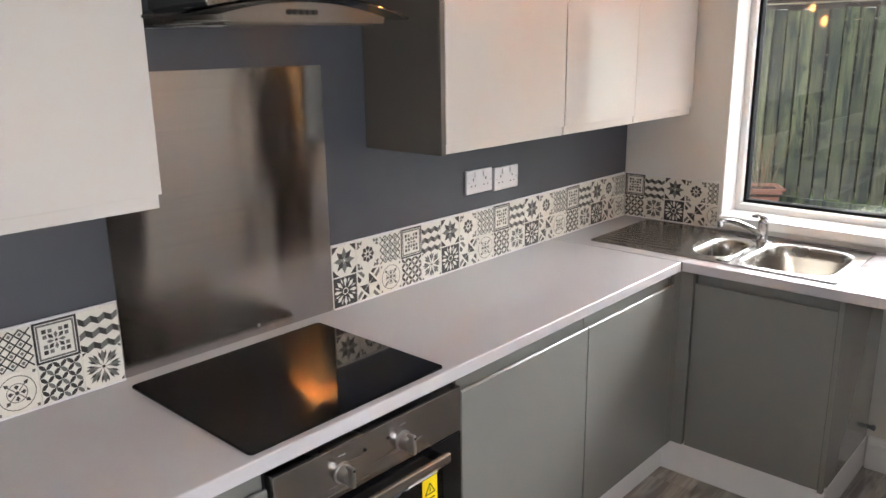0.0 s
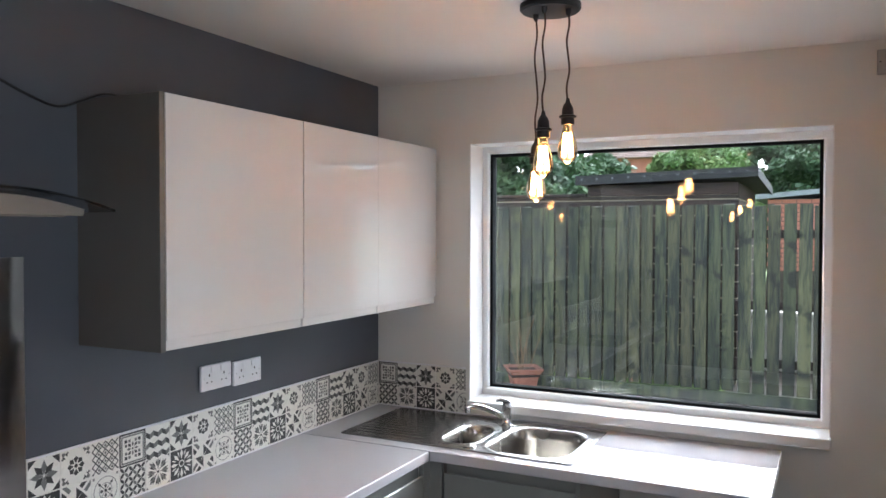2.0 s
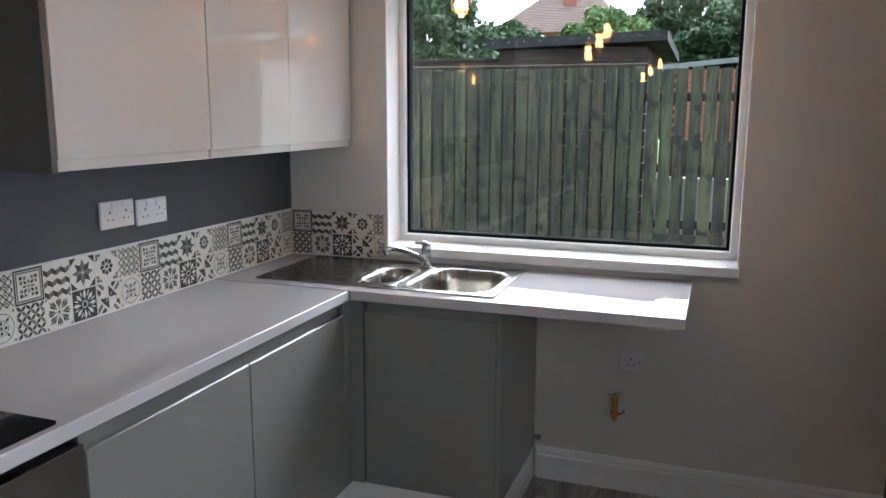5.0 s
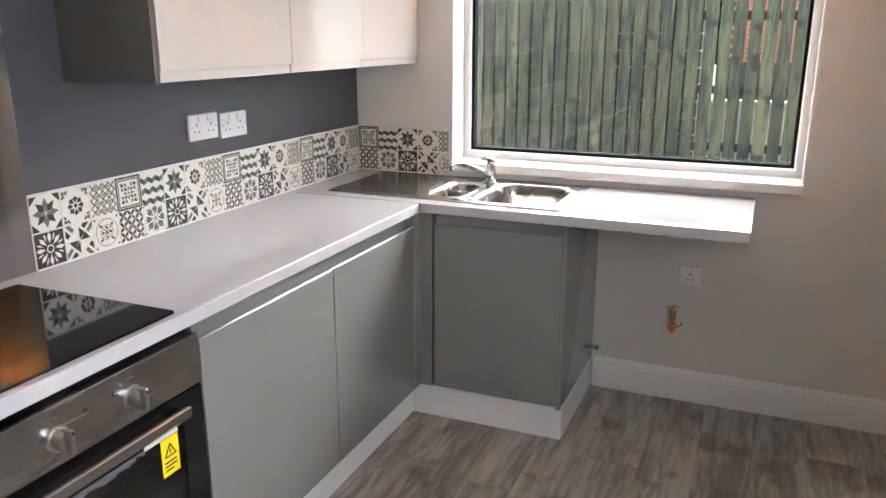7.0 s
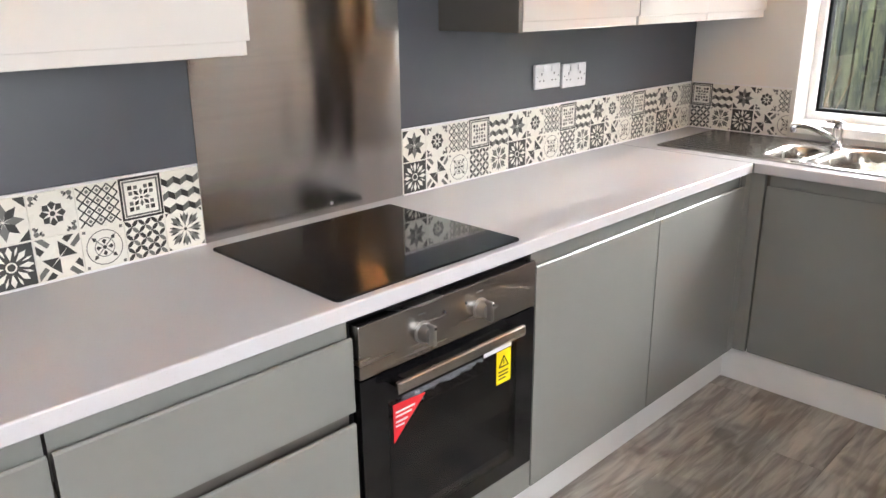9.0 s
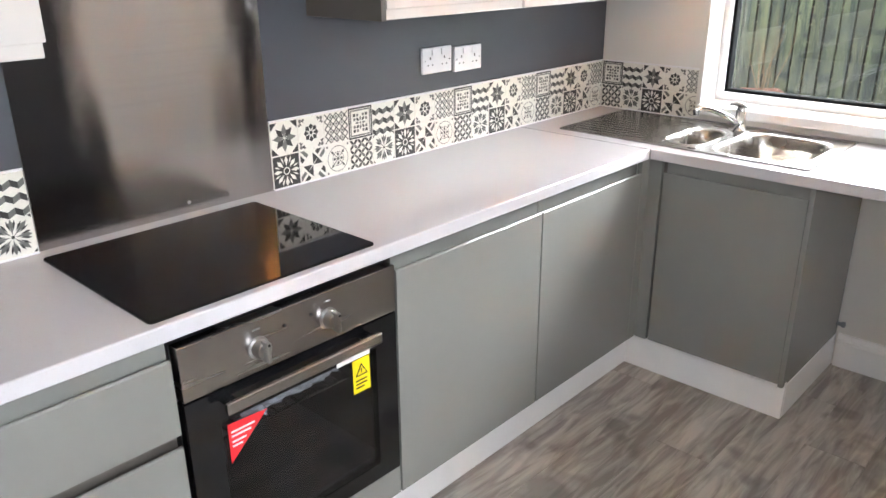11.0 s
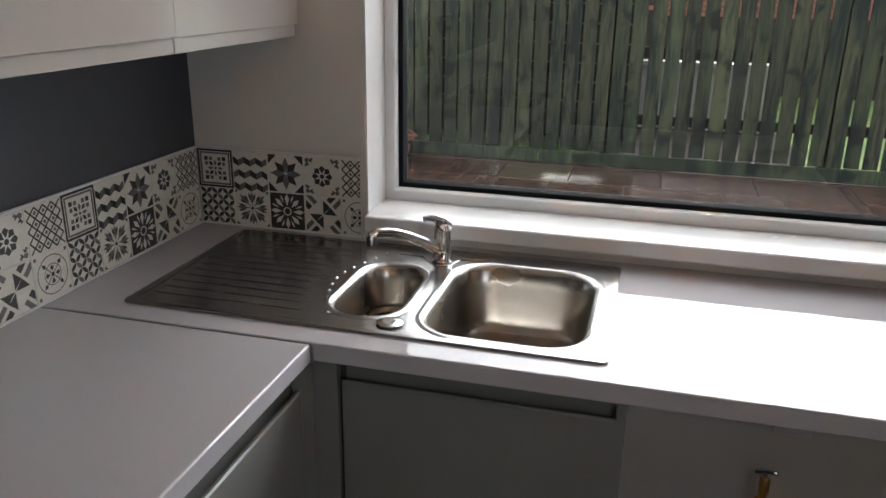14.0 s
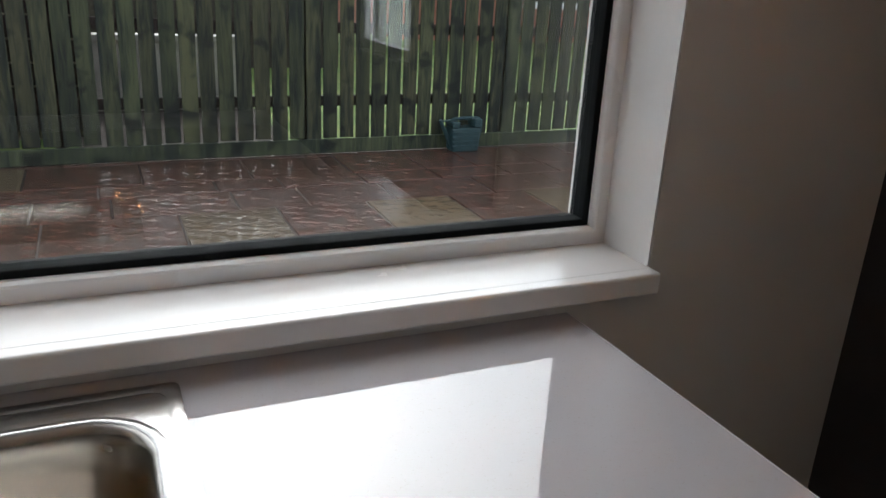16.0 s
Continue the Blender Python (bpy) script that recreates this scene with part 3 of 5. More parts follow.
def front_edge(bm, a, b, inward, z0, z1, r=0.004):
    """A rounded nosing from a to b along the front of a worktop."""
    prof = [(0.0, z0), (0.0, z1)] + [(r * math.sin(t), z1 - r + r * math.cos(t)) for t in (0.35, 0.7, 1.05, 1.4, 1.57)] + [(r, z0 + 0.003), (r - 0.003, z0)]
    ends = [[bm.verts.new((p[0] - inward[0] * d, p[1] - inward[1] * d, z)) for d, z in prof] for p in (a, b)]
    k = len(prof)
    for i in range(1, k):
        bm.faces.new((ends[0][i], ends[0][(i + 1) % k], ends[1][(i + 1) % k], ends[1][i]))
    bm.faces.new(ends[0])
    bm.faces.new(ends[1][::-1])
    return bm


bm = plate(bmesh.new(), [(0.001, -3.71), (0.589, -3.71), (0.589, -0.616), (0.001, -0.616)], [loop_rect(0.08, 0.55, -2.50, -1.95, 0.01, 2)], WT - 0.038, WT)
front_edge(bm, (0.589, -3.71), (0.589, -0.616), (-1, 0), WT - 0.038, WT)
tagged(part("worktop", bm, WORKTOP, None), "pale grey speckled glossy worktop along the grey wall", "worktop")
bm = plate(bmesh.new(), [(0.001, -0.604), (1.770, -0.604), (1.770, -0.001), (0.001, -0.001)], [loop_rect(0.545, 0.712, -0.486, -0.17, 0.06), loop_rect(0.75, 1.087, -0.522, -0.111, 0.06)], WT - 0.038, WT)
front_edge(bm, (0.001, -0.604), (1.770, -0.604), (0, 1), WT - 0.038, WT)
tagged(part("worktop", bm, WORKTOP, None), "pale grey speckled glossy worktop below the window", "worktop")
tagged(part("joint_strip", boxed(0.002, 0.5985, -0.6158, -0.6132, WT - 0.038, WT + 0.0012), JOINT), "grey metal joint strip between two worktops", "joint strip")
tagged(part("end_strip", boxed(1.7702, 1.7725, -0.612, -0.002, WT - 0.038, WT + 0.0006), WHITE_PLASTIC), "white edging strip on the worktop's end", "edging")

# ---- sink ----
sink = thing("sink", (0.635, -0.295, WT), "stainless steel bowl-and-a-half sink with a ribbed drainer", "sink")
SX0, SX1, SY0, SY1 = 0.150, 1.121, -0.547, -0.045
ZS = WT + 0.004


def bowl(bm, rect, r, depth, z, inset=0.045):
    """A bowl that falls from its rim with rounded shoulders and floor."""
    x0, x1, y0, y1 = rect
    steps = [(0, 0, r), (0.004, 0.002, r), (0.009, 0.010, r * 0.97), (0.014, 0.35 * depth, r * 0.95), (0.018, 0.66 * depth, r * 0.93), (0.022, 0.78 * depth, r * 0.92), (inset * 0.62, 0.88 * depth, r * 0.91), (inset * 0.80, 0.94 * depth, r * 0.9), (inset * 1.05, 0.98 * depth, r * 0.85), (inset * 1.4, 0.998 * depth, r * 0.8), (inset * 1.7, depth, r * 0.75)]
    rings = []
    for d, h, q in steps:
        rings.append([bm.verts.new((x, y, z - h)) for x, y in loop_rect(x0 + d, x1 - d, y0 + d, y1 - d, min(q, (x1 - x0) / 2 - d - 0.001), 7)])
    for a, b in zip(rings, rings[1:]):
        for i in range(len(a)):
            bm.faces.new((a[i], a[(i + 1) % len(a)], b[(i + 1) % len(b)], b[i]))
    bm.faces.new(rings[-1])
    return bm


bm = plate(bmesh.new(), loop_rect(SX0, SX1, SY0, SY1, 0.012, 4), [loop_rect(*HALF, 0.068, 7), loop_rect(*BOWL, 0.085, 7)], WT + 0.0005, ZS)
part("deck", bm, SINK_STEEL, sink)
bm = bmesh.new()
outer = loop_rect(SX0 + 0.001, SX1 - 0.001, SY0 + 0.001, SY1 - 0.001, 0.012, 4)
mid = loop_rect(SX0 + 0.009, SX1 - 0.009, SY0 + 0.009, SY1 - 0.009, 0.012, 4)
inner = loop_rect(SX0 + 0.020, SX1 - 0.020, SY0 + 0.020, SY1 - 0.020, 0.02, 4)
levels = [(outer, WT + 0.002), (outer, ZS + 0.0015), (mid, ZS + 0.003), (inner, ZS + 0.0003)]
rings = [[bm.verts.new((x, y, z)) for x, y in lp] for lp, z in levels]
for a, b in zip(rings, rings[1:]):
    for i in range(len(a)):
        bm.faces.new((a[i], a[(i + 1) % len(a)], b[(i + 1) % len(b)], b[i]))
part("rim", bm, SINK_STEEL, sink, smooth=True)
for name, rect, r, depth, label in (("half_bowl", HALF, 0.068, 0.115, "small oval rinsing bowl"), ("main_bowl", BOWL, 0.085, 0.155, "large square bowl")):
    bb = part(name, bowl(bmesh.new(), rect, r, depth, ZS, 0.020 if name == "half_bowl" else 0.040), BOWL_STEEL, sink, label, True)
    cx, cy = ((0.622, -0.262) if name == "half_bowl" else (0.893, -0.295))
    zf = ZS - depth
    bm = bmesh.new()
    lathe(bm, [(0.043, 0.0005), (0.042, 0.004), (0.036, 0.0045), (0.031, 0.0015), (0.012, 0.001)], (cx, cy, zf), 28)
    waste = part("waste", bm, CHROME, bb, "chrome waste", True)
    bm = bmesh.new()
    for i in range(12):
        a = 2 * math.pi * i / 12
        c, s = math.cos(a), math.sin(a)
        bm.faces.new([bm.verts.new((cx + c * d - s * w, cy + s * d + c * w, zf + 0.0042)) for d, w in ((0.014, -0.0018), (0.030, -0.0036), (0.030, 0.0036), (0.014, 0.0018))])
    part("waste_slots", bm, SLOT, bb)
# ridges round the bowls and tap ledge
bm = bmesh.new()
for rect, r in ((HALF, 0.068), (BOWL, 0.085)):
    x0, x1, y0, y1 = rect
    lps = [(0.0, 0.0), (0.003, 0.0022), (0.009, 0.0024), (0.016, 0.0002)]
    rings = [[bm.verts.new((x, y, ZS + h)) for x, y in loop_rect(x0 - d, x1 + d, y0 - d, y1 + d, r + d, 7)] for d, h in lps]
    for a, b in zip(rings, rings[1:]):
        for i in range(len(a)):
            bm.faces.new((a[i], a[(i + 1) % len(a)], b[(i + 1) % len(b)], b[i]))
part("bowl_rim", bm, SINK_STEEL, sink, "polished raised bowl rims", True)
bm = bmesh.new()
tube(bm, curve_points([(0.60, -0.105, ZS), (0.66, -0.112, ZS), (0.682, -0.140, ZS), (0.71, -0.160, ZS), (0.735, -0.140, ZS), (0.755, -0.105, ZS), (0.82, -0.086, ZS)], 5), 0.0028, 6)
part("tap_ledge", bm, SINK_STEEL, sink, "raised pressed line round the tap", True)
# drainer ribs and dots
for i in range(11):
    y = -0.120 - i * 0.0365
    t = (i - 5) / 5.0
    xe = 0.505 + 0.055 * abs(t) ** 1.6
    bm = bmesh.new()
    tube(bm, curve_points([(0.185, y, ZS - 0.0030), (0.195, y, ZS - 0.0018), (0.35, y, ZS - 0.0014), (xe - 0.05, y, ZS - 0.0018), (xe - 0.03, y, ZS - 0.0030)], 3), 0.003, 8)
    part("rib", bm, SINK_STEEL, sink, smooth=True)
    bm = bmesh.new()
    lathe(bm, [(0.0035, 0), (0.0032, 0.0014), (0.0015, 0.0026)], (xe + 0.012, y + 0.002, ZS), 8)
    part("dot", bm, CHROME, sink, smooth=True)
bm = lathe(bmesh.new(), [(0.026, 0.0005), (0.026, 0.0035), (0.023, 0.0052), (0.012, 0.0060), (0.004, 0.0061)], (0.706, -0.497, ZS), 40)
part("overflow_knob", bm, SINK_STEEL, sink, "round steel pop-up knob", True)

# tap
tap = thing("mixer_tap", (0.712, -0.128, ZS), "chrome single-lever mixer tap with a swivel spout", "tap")
TX, TY = 0.712, -0.128
part("base", lathe(bmesh.new(), [(0.026, 0), (0.026, 0.005), (0.022, 0.010), (0.021, 0.035), (0.020, 0.070), (0.021, 0.074), (0.021, 0.084), (0.017, 0.092), (0.008, 0.096)], (TX, TY, ZS), 28), CHROME, tap, smooth=True)
sp = curve_points([(TX - 0.005, TY - 0.008, ZS + 0.030), (TX - 0.045, TY - 0.035, ZS + 0.058), (TX - 0.090, TY - 0.065, ZS + 0.080), (TX - 0.125, TY - 0.090, ZS + 0.086), (TX - 0.142, TY - 0.102, ZS + 0.080)], 6)
part("spout", tube(bmesh.new(), sp, [0.0125 - 0.00012 * i for i in range(len(sp))], 14), CHROME, tap, smooth=True)
part("aerator", cyl(bmesh.new(), (TX - 0.137, TY - 0.099, ZS + 0.060), (TX - 0.139, TY - 0.100, ZS + 0.082), 0.0125), CHROME, tap, smooth=True)
lv = [(TX + 0.014, TY + 0.008, ZS + 0.088), (TX, TY, ZS + 0.099), (TX - 0.022, TY - 0.004, ZS + 0.104), (TX - 0.045, TY - 0.008, ZS + 0.101)]
bm = tube(bmesh.new(), curve_points(lv, 5), [0.012] * 6 + [0.011] * 4 + [0.009] * 3 + [0.007] * 3, 12)
part("lever", bm, CHROME, tap, smooth=True)

# ---- hob ----
hob = thing("hob", ((HOB[0] + HOB[1]) / 2, (HOB[2] + HOB[3]) / 2, WT), "black ceramic glass electric hob set in the worktop", "hob")
bm = plate(bmesh.new(), loop_rect(*HOB, 0.012, 5), [], WT + 0.0005, WT + 0.006)
bmesh.ops.bevel(bm, geom=[e for e in bm.edges if e.is_manifold and abs(e.verts[0].co.z - e.verts[1].co.z) < 1e-6 and e.verts[0].co.z > WT + 0.005 and e.calc_face_angle(0) > 1.0], offset=0.0015, segments=2, affect="EDGES")
part("glass_plate", bm, HOB_GLASS, hob)

# ---- oven ----
OY0, OY1 = -2.486, -1.880
oven = thing("oven", (0.3, (OY0 + OY1) / 2, 0.240), "built-in electric oven with steel panel and black glass door", "oven")
bm = bmesh.new()
box(bm, 0.03, 0.555, OY0 + 0.003, OY0 + 0.05, 0.240, 0.846)
box(bm, 0.03, 0.555, OY1 - 0.05, OY1 - 0.003, 0.240, 0.846)
box(bm, 0.03, 0.555, OY0 + 0.05, OY1 - 0.05, 0.240, 0.30)
box(bm, 0.03, 0.555, OY0 + 0.05, OY1 - 0.05, 0.70, 0.846)
box(bm, 0.03, 0.05, OY0 + 0.05, OY1 - 0.05, 0.30, 0.70)
part("housing", bm, OVEN_INSIDE, oven, "dark enamelled oven cavity")
part("control_panel", boxed(0.556, 0.588, OY0 + 0.004, OY1 - 0.004, 0.722, 0.848, 0.002), STEEL, oven, "brushed steel control panel")
bm = bmesh.new()
gz0, gz1, gy0, gy1 = 0.290, 0.640, -2.405, -1.955
plate(bm, [(OY0 + 0.004, 0.244), (OY1 - 0.004, 0.244), (OY1 - 0.004, 0.716), (OY0 + 0.004, 0.716)], [[(gy0, gz0), (gy1, gz0), (gy1, gz1), (gy0, gz1)]], 0.558, 0.586)
bmesh.ops.transform(bm, matrix=Matrix(((0, 0, 1, 0), (1, 0, 0, 0), (0, 1, 0, 0), (0, 0, 0, 1))), verts=bm.verts)
odoor = part("door", bm, OVEN_BLACK, oven, "black glass oven door")
p = part("door_glass", boxed(0.575, 0.5855, gy0, gy1, gz0, gz1), DARK_GLASS, odoor, "smoked glass oven window")
p.visible_shadow = False
bm = bmesh.new()
for i in range(14):
    yy = gy0 + 0.02 + i * (gy1 - gy0 - 0.04) / 13
    cyl(bm, (0.12, yy, 0.56), (0.53, yy, 0.56), 0.002, n=6)
cyl(bm, (0.53, gy0 - 0.02, 0.56), (0.53, gy1 + 0.02, 0.56), 0.004, n=6)
cyl(bm, (0.12, gy0 - 0.02, 0.56), (0.12, gy1 + 0.02, 0.56), 0.003, n=6)
part("shelf", bm, CHROME, oven, "chrome wire oven shelf")
bm = boxed(0.614, 0.628, -2.408, -1.968, 0.675, 0.703, 0.004, 3)
handle = part("handle", bm, STEEL, odoor, "flat brushed steel handle")
for yy in (-2.385, -1.99):
    part("handle_post", boxed(0.586, 0.6145, yy - 0.010, yy + 0.010, 0.680, 0.698, 0.002), OVEN_BLACK, odoor)
for yy in (-2.297, -2.102):
    bm = lathe(bmesh.new(), [(0.026, 0), (0.026, 0.004), (0.021, 0.006), (0.020, 0.024), (0.017, 0.028), (0.004, 0.0285)], (0.588, yy, 0.780), 28, "x")
    knob = part("knob", bm, KNOB_STEEL, oven, "round steel control knob", True)
    bm = boxed(0.606, 0.632, yy - 0.0055, yy + 0.0055, 0.755, 0.806, 0.004, 3)
    part("grip", bm, KNOB_STEEL, knob)
    part("pointer", cyl(bmesh.new(), (0.6315, yy, 0.799), (0.6326, yy, 0.799), 0.0035, n=12), SLOT, knob, "black pointer dot")
for yy, zz in ((-2.225, 0.806), (-2.150, 0.806)):
    part("indicator_lamp", lathe(bmesh.new(), [(0.004, 0), (0.004, 0.002), (0.002, 0.003)], (0.588, yy, zz), 12, "x"), SLOT, oven)
for yy in (-2.297, -2.102):
    part("panel_print", boxed(0.588, 0.5885, yy - 0.010, yy + 0.010, 0.822, 0.825), PRINT, oven, "small grey panel symbol")
bm = bmesh.new()
rf = random.Random(5)
grid = [[bm.verts.new((0.556 + rf.uniform(-0.012, 0.010), -2.345 + 0.013 * i, 0.634 - 0.011 * k * (1 - 0.02 * i) + rf.uniform(-0.004, 0.004))) for k in range(5)] for i in range(23)]
for a, b in zip(grid, grid[1:]):
    for k in range(4):
        bm.faces.new((a[k], b[k], b[k + 1], a[k + 1]))
tagged(part("packing_film", bm, FILM), "crumpled clear packing film behind the oven glass", "packing film")
# labels stuck to the door
bm = bmesh.new()
pts = [(-2.392, 0.628), (-2.290, 0.622), (-2.392, 0.528)]
lo = [bm.verts.new((0.5868, y, z)) for y, z in pts]
hi = [bm.verts.new((0.5876, y, z)) for y, z in pts]
bm.faces.new(hi), bm.faces.new(lo[::-1])
for i in range(3):
    bm.faces.new((lo[i], lo[(i + 1) % 3], hi[(i + 1) % 3], hi[i]))
red = tagged(part("warning_label", bm, RED_LABEL), "red triangular warning label stuck to the oven door", "label", "oven labels")
bm = bmesh.new()
for k, (w, z) in enumerate(((0.060, 0.606), (0.050, 0.595), (0.036, 0.581), (0.026, 0.570))):
    box(bm, 0.5876, 0.588, -2.385, -2.385 + w, z - 0.003, z + 0.002)
part("print", bm, PAPER, red, "white lines of small print")
yl = tagged(part("warning_label", boxed(0.5868, 0.5876, -2.036, -1.980, 0.540, 0.634), YELLOW_LABEL), "yellow rectangular warning label with a black triangle", "label", "oven labels")
bm = bmesh.new()
for a, b in (((-2.026, 0.588), (-2.008, 0.618)), ((-2.008, 0.618), (-1.990, 0.588)), ((-1.990, 0.588), (-2.026, 0.588))):
    tube(bm, [(0.588, *a), (0.588, *b)], 0.0016, 5)
box(bm, 0.5876, 0.588, -2.0095, -2.0065, 0.594, 0.606)
for z in (0.574, 0.564, 0.554):
    box(bm, 0.5876, 0.588, -2.028, -1.99 + (0.0 if z > 0.56 else -0.01), z - 0.002, z + 0.002)
part("print", bm, INK, yl, "black warning triangle and lines of print")
tagged(part("paper_label", boxed(0.5868, 0.5874, -2.085, -1.978, 0.636, 0.662), PAPER), "white paper strip label on the oven door", "label", "oven labels")
tagged(part("infill_panel", boxed(0.555, 0.583, OY0, OY1, 0.150, 0.238, 0.001, 1), DOOR_GREY), "glossy grey infill panel below the oven", "panel")
tagged(part("oven_housing", boxed(0.002, 0.025, OY0 - 0.004, OY1 + 0.003, 0.148, 0.871), CARCASS), "grey back panel of the oven housing", "panel")

# steel splashback
splash = thing("splashback", (0.001, -2.162, WT + 0.001), "brushed stainless steel splashback sheet behind the hob", "splashback")
part("sheet", boxed(0.001, 0.005, -2.502, -1.822, WT + 0.001, 1.664, 0.0006, 1), STEEL_PANEL, splash)
part("screw", lathe(bmesh.new(), [(0.0055, 0), (0.005, 0.0016), (0.002, 0.0024)], (0.005, -2.10, 0.940), 14, "x"), KNOB_STEEL, splash, "small domed steel screw", True)

# ---- extractor hood ----
HY = -2.222
hood = thing("extractor_hood", (0.2, HY, 1.765), "steel chimney extractor hood with a curved glass canopy", "extractor hood")
bm = boxed(0.006, 0.262, HY - 0.118, HY + 0.118, 1.80, 2.13, 0.003)
part("chimney", bm, STEEL, hood)
part("upper_chimney", boxed(0.006, 0.256, HY - 0.112, HY + 0.112, 2.13, TOP - 0.001, 0.003), STEEL, hood)
bm = bmesh.new()
prof = []
for i in range(17):
    t = -1 + i / 8
    prof.append((t * 0.218, 1.808 - 0.028 * t * t))
low = [(0.214, 1.766), (-0.214, 1.766)]
shape = prof + low
ends = [[bm.verts.new((x, HY + y, z)) for y, z in shape] for x in (0.02, 0.468)]
k = len(shape)
for i in range(k):
    bm.faces.new((ends[0][i], ends[0][(i + 1) % k], ends[1][(i + 1) % k], ends[1][i]))
bm.faces.new(ends[0]), bm.faces.new(ends[1][::-1])
part("body", bm, STEEL, hood, smooth=True)
bm = bmesh.new()
rows = []
for i in range(25):
    t = -1 + i / 12
    y, z = t * 0.302, 1.816 - 0.040 * abs(t) ** 1.8
    xf = 0.500 - 0.035 * t * t
    rows.append([bm.verts.new(p) for p in ((0.262, HY + y, z), (xf, HY + y, z), (xf, HY + y, z + 0.006), (0.262, HY + y, z + 0.006))])
for a, b in zip(rows, rows[1:]):
    for i in range(4):
        bm.faces.new((a[i], a[(i + 1) % 4], b[(i + 1) % 4], b[i]))
bm.faces.new(rows[0]), bm.faces.new(rows[-1][::-1])
part("canopy", bm, HOOD_GLASS, hood, "curved smoked glass canopy", True)
for i in range(5):
    yy = HY - 0.052 + i * 0.0165
    part("button", lathe(bmesh.new(), [(0.006, 0), (0.0055, 0.005), (0.003, 0.006)], (0.468, yy, 1.787), 14, "x"), BLACK_PLASTIC, hood, "small round button", True)
part("filter", boxed(0.05, 0.44, HY - 0.19, HY + 0.19, 1.763, 1.7655), STEEL, hood, "grease filter under the hood")
bm = tube(bmesh.new(), curve_points([(0.10, -2.104, 2.128), (0.12, -2.00, 2.112), (0.13, -1.90, 2.075), (0.13, -1.81, 2.056), (0.13, -1.73, 2.085), (0.13, -1.66, 2.1115), (0.11, -1.56, 2.1115)], 6), 0.004, 8)
tagged(part("power_cable", bm, BLACK_PLASTIC, None, smooth=True), "black power cable draped from hood to wall cupboard", "cable")
tagged(part("spur_plate", boxed(0.001, 0.012, -2.04, -1.955, 2.135, 2.220, 0.003), WHITE_PLASTIC), "white blank fused spur plate on the grey wall", "socket")


# ---- sockets and fittings ----
def socket(name, centre, gangs, out, label):
    """A switched socket plate; out is +x or -y."""
    s = thing(name, centre, label, "socket", "wall sockets")
    w, h = (0.148 if gangs == 2 else 0.088), 0.088
    cx, cy, cz = centre

    def put(bm, u0, u1, v0, v1, d0, d1, bevel=0.0):
        if out == "x":
            return box(bm, cx + d0, cx + d1, cy + u0, cy + u1, cz + v0, cz + v1, bevel)
        return box(bm, cx + u0, cx + u1, cy - d1, cy - d0, cz + v0, cz + v1, bevel)

    part("plate", put(bmesh.new(), -w / 2, w / 2, -h / 2, h / 2, 0.0, 0.011, 0.003), WHITE_PLASTIC, s)
    for g in range(gangs):
        u = 0 if gangs == 1 else (-0.036, 0.036)[g]
        for hole in ((u - 0.0025, u + 0.0025, 0.004, 0.013), (u - 0.014, u - 0.008, -0.017, -0.0125), (u + 0.008, u + 0.014, -0.017, -0.0125)):
            part("pin_hole", put(bmesh.new(), *hole, 0.0105, 0.0114), SLOT, s)
        su = 0.012 * (1 if g == 0 else -1) + u if gangs == 2 else u
        sv = 0.028
        part("switch", put(bmesh.new(), su - 0.005, su + 0.005, sv - 0.010, sv + 0.010, 0.009, 0.0145, 0.0015), WHITE_PLASTIC, s)
    for u in (-w / 2 + 0.012, w / 2 - 0.012):
        part("screw", put(bmesh.new(), u - 0.002, u + 0.002, -0.002, 0.002, 0.0105, 0.0116), CHROME, s)
    return s


socket("double_socket", (0.0005, -1.105, 1.225), 2, "x", "white double switched socket on the grey wall")
socket("double_socket", (0.0005, -0.942, 1.217), 2, "x", "white double switched socket on the grey wall")
socket("single_socket", (1.555, -0.0005, 0.563), 1, "y", "white single switched socket below the worktop")
blank = thing("blank_box", (2.111, -0.001, 2.334), "pale grey blank surface box high on the wall", "socket box")
part("box", boxed(2.068, 2.154, -0.026, -0.001, 2.291, 2.377, 0.003), GREY_PLASTIC, blank)
for x in (2.078, 2.144):
    part("screw", cyl(bmesh.new(), (x, -0.0258, 2.334), (x, -0.0272, 2.334), 0.003, n=10), SLOT, blank)

# washing machine valve
valve = thing("water_valve", (1.503, -0.004, 0.40), "brass washing machine valve with orange nut on a chrome stub", "valve")
part("stub", cyl(bmesh.new(), (1.503, -0.002, 0.405), (1.503, -0.060, 0.405), 0.008), CHROME, valve, smooth=True)
part("body", lathe(bmesh.new(), [(0.009, 0.03), (0.013, 0.024), (0.013, -0.012), (0.010, -0.016), (0.010, -0.036)], (1.503, -0.060, 0.395), 16), BRASS, valve, smooth=True)
bm = lathe(bmesh.new(), [(0.017, 0), (0.019, -0.004), (0.019, -0.016), (0.014, -0.026), (0.010, -0.034), (0.006, -0.042)], (1.503, -0.060, 0.362), 6)
part("nut", bm, COPPER_NUT, valve, "orange copper hexagonal nut")
bm = bmesh.new()
tube(bm, [(1.478, -0.060, 0.438), (1.503, -0.062, 0.443), (1.530, -0.060, 0.440)], 0.0055, 8)
cyl(bm, (1.503, -0.060, 0.42), (1.503, -0.060, 0.443), 0.005, n=10)
part("tap_lever", bm, CHROME, valve, "chrome tee lever", True)
part("cap_tether", tube(bmesh.new(), curve_points([(1.518, -0.064, 0.352), (1.535, -0.066, 0.358), (1.542, -0.066, 0.374)], 4), 0.0025, 6), BLACK_PLASTIC, valve, "black plastic tether", True)
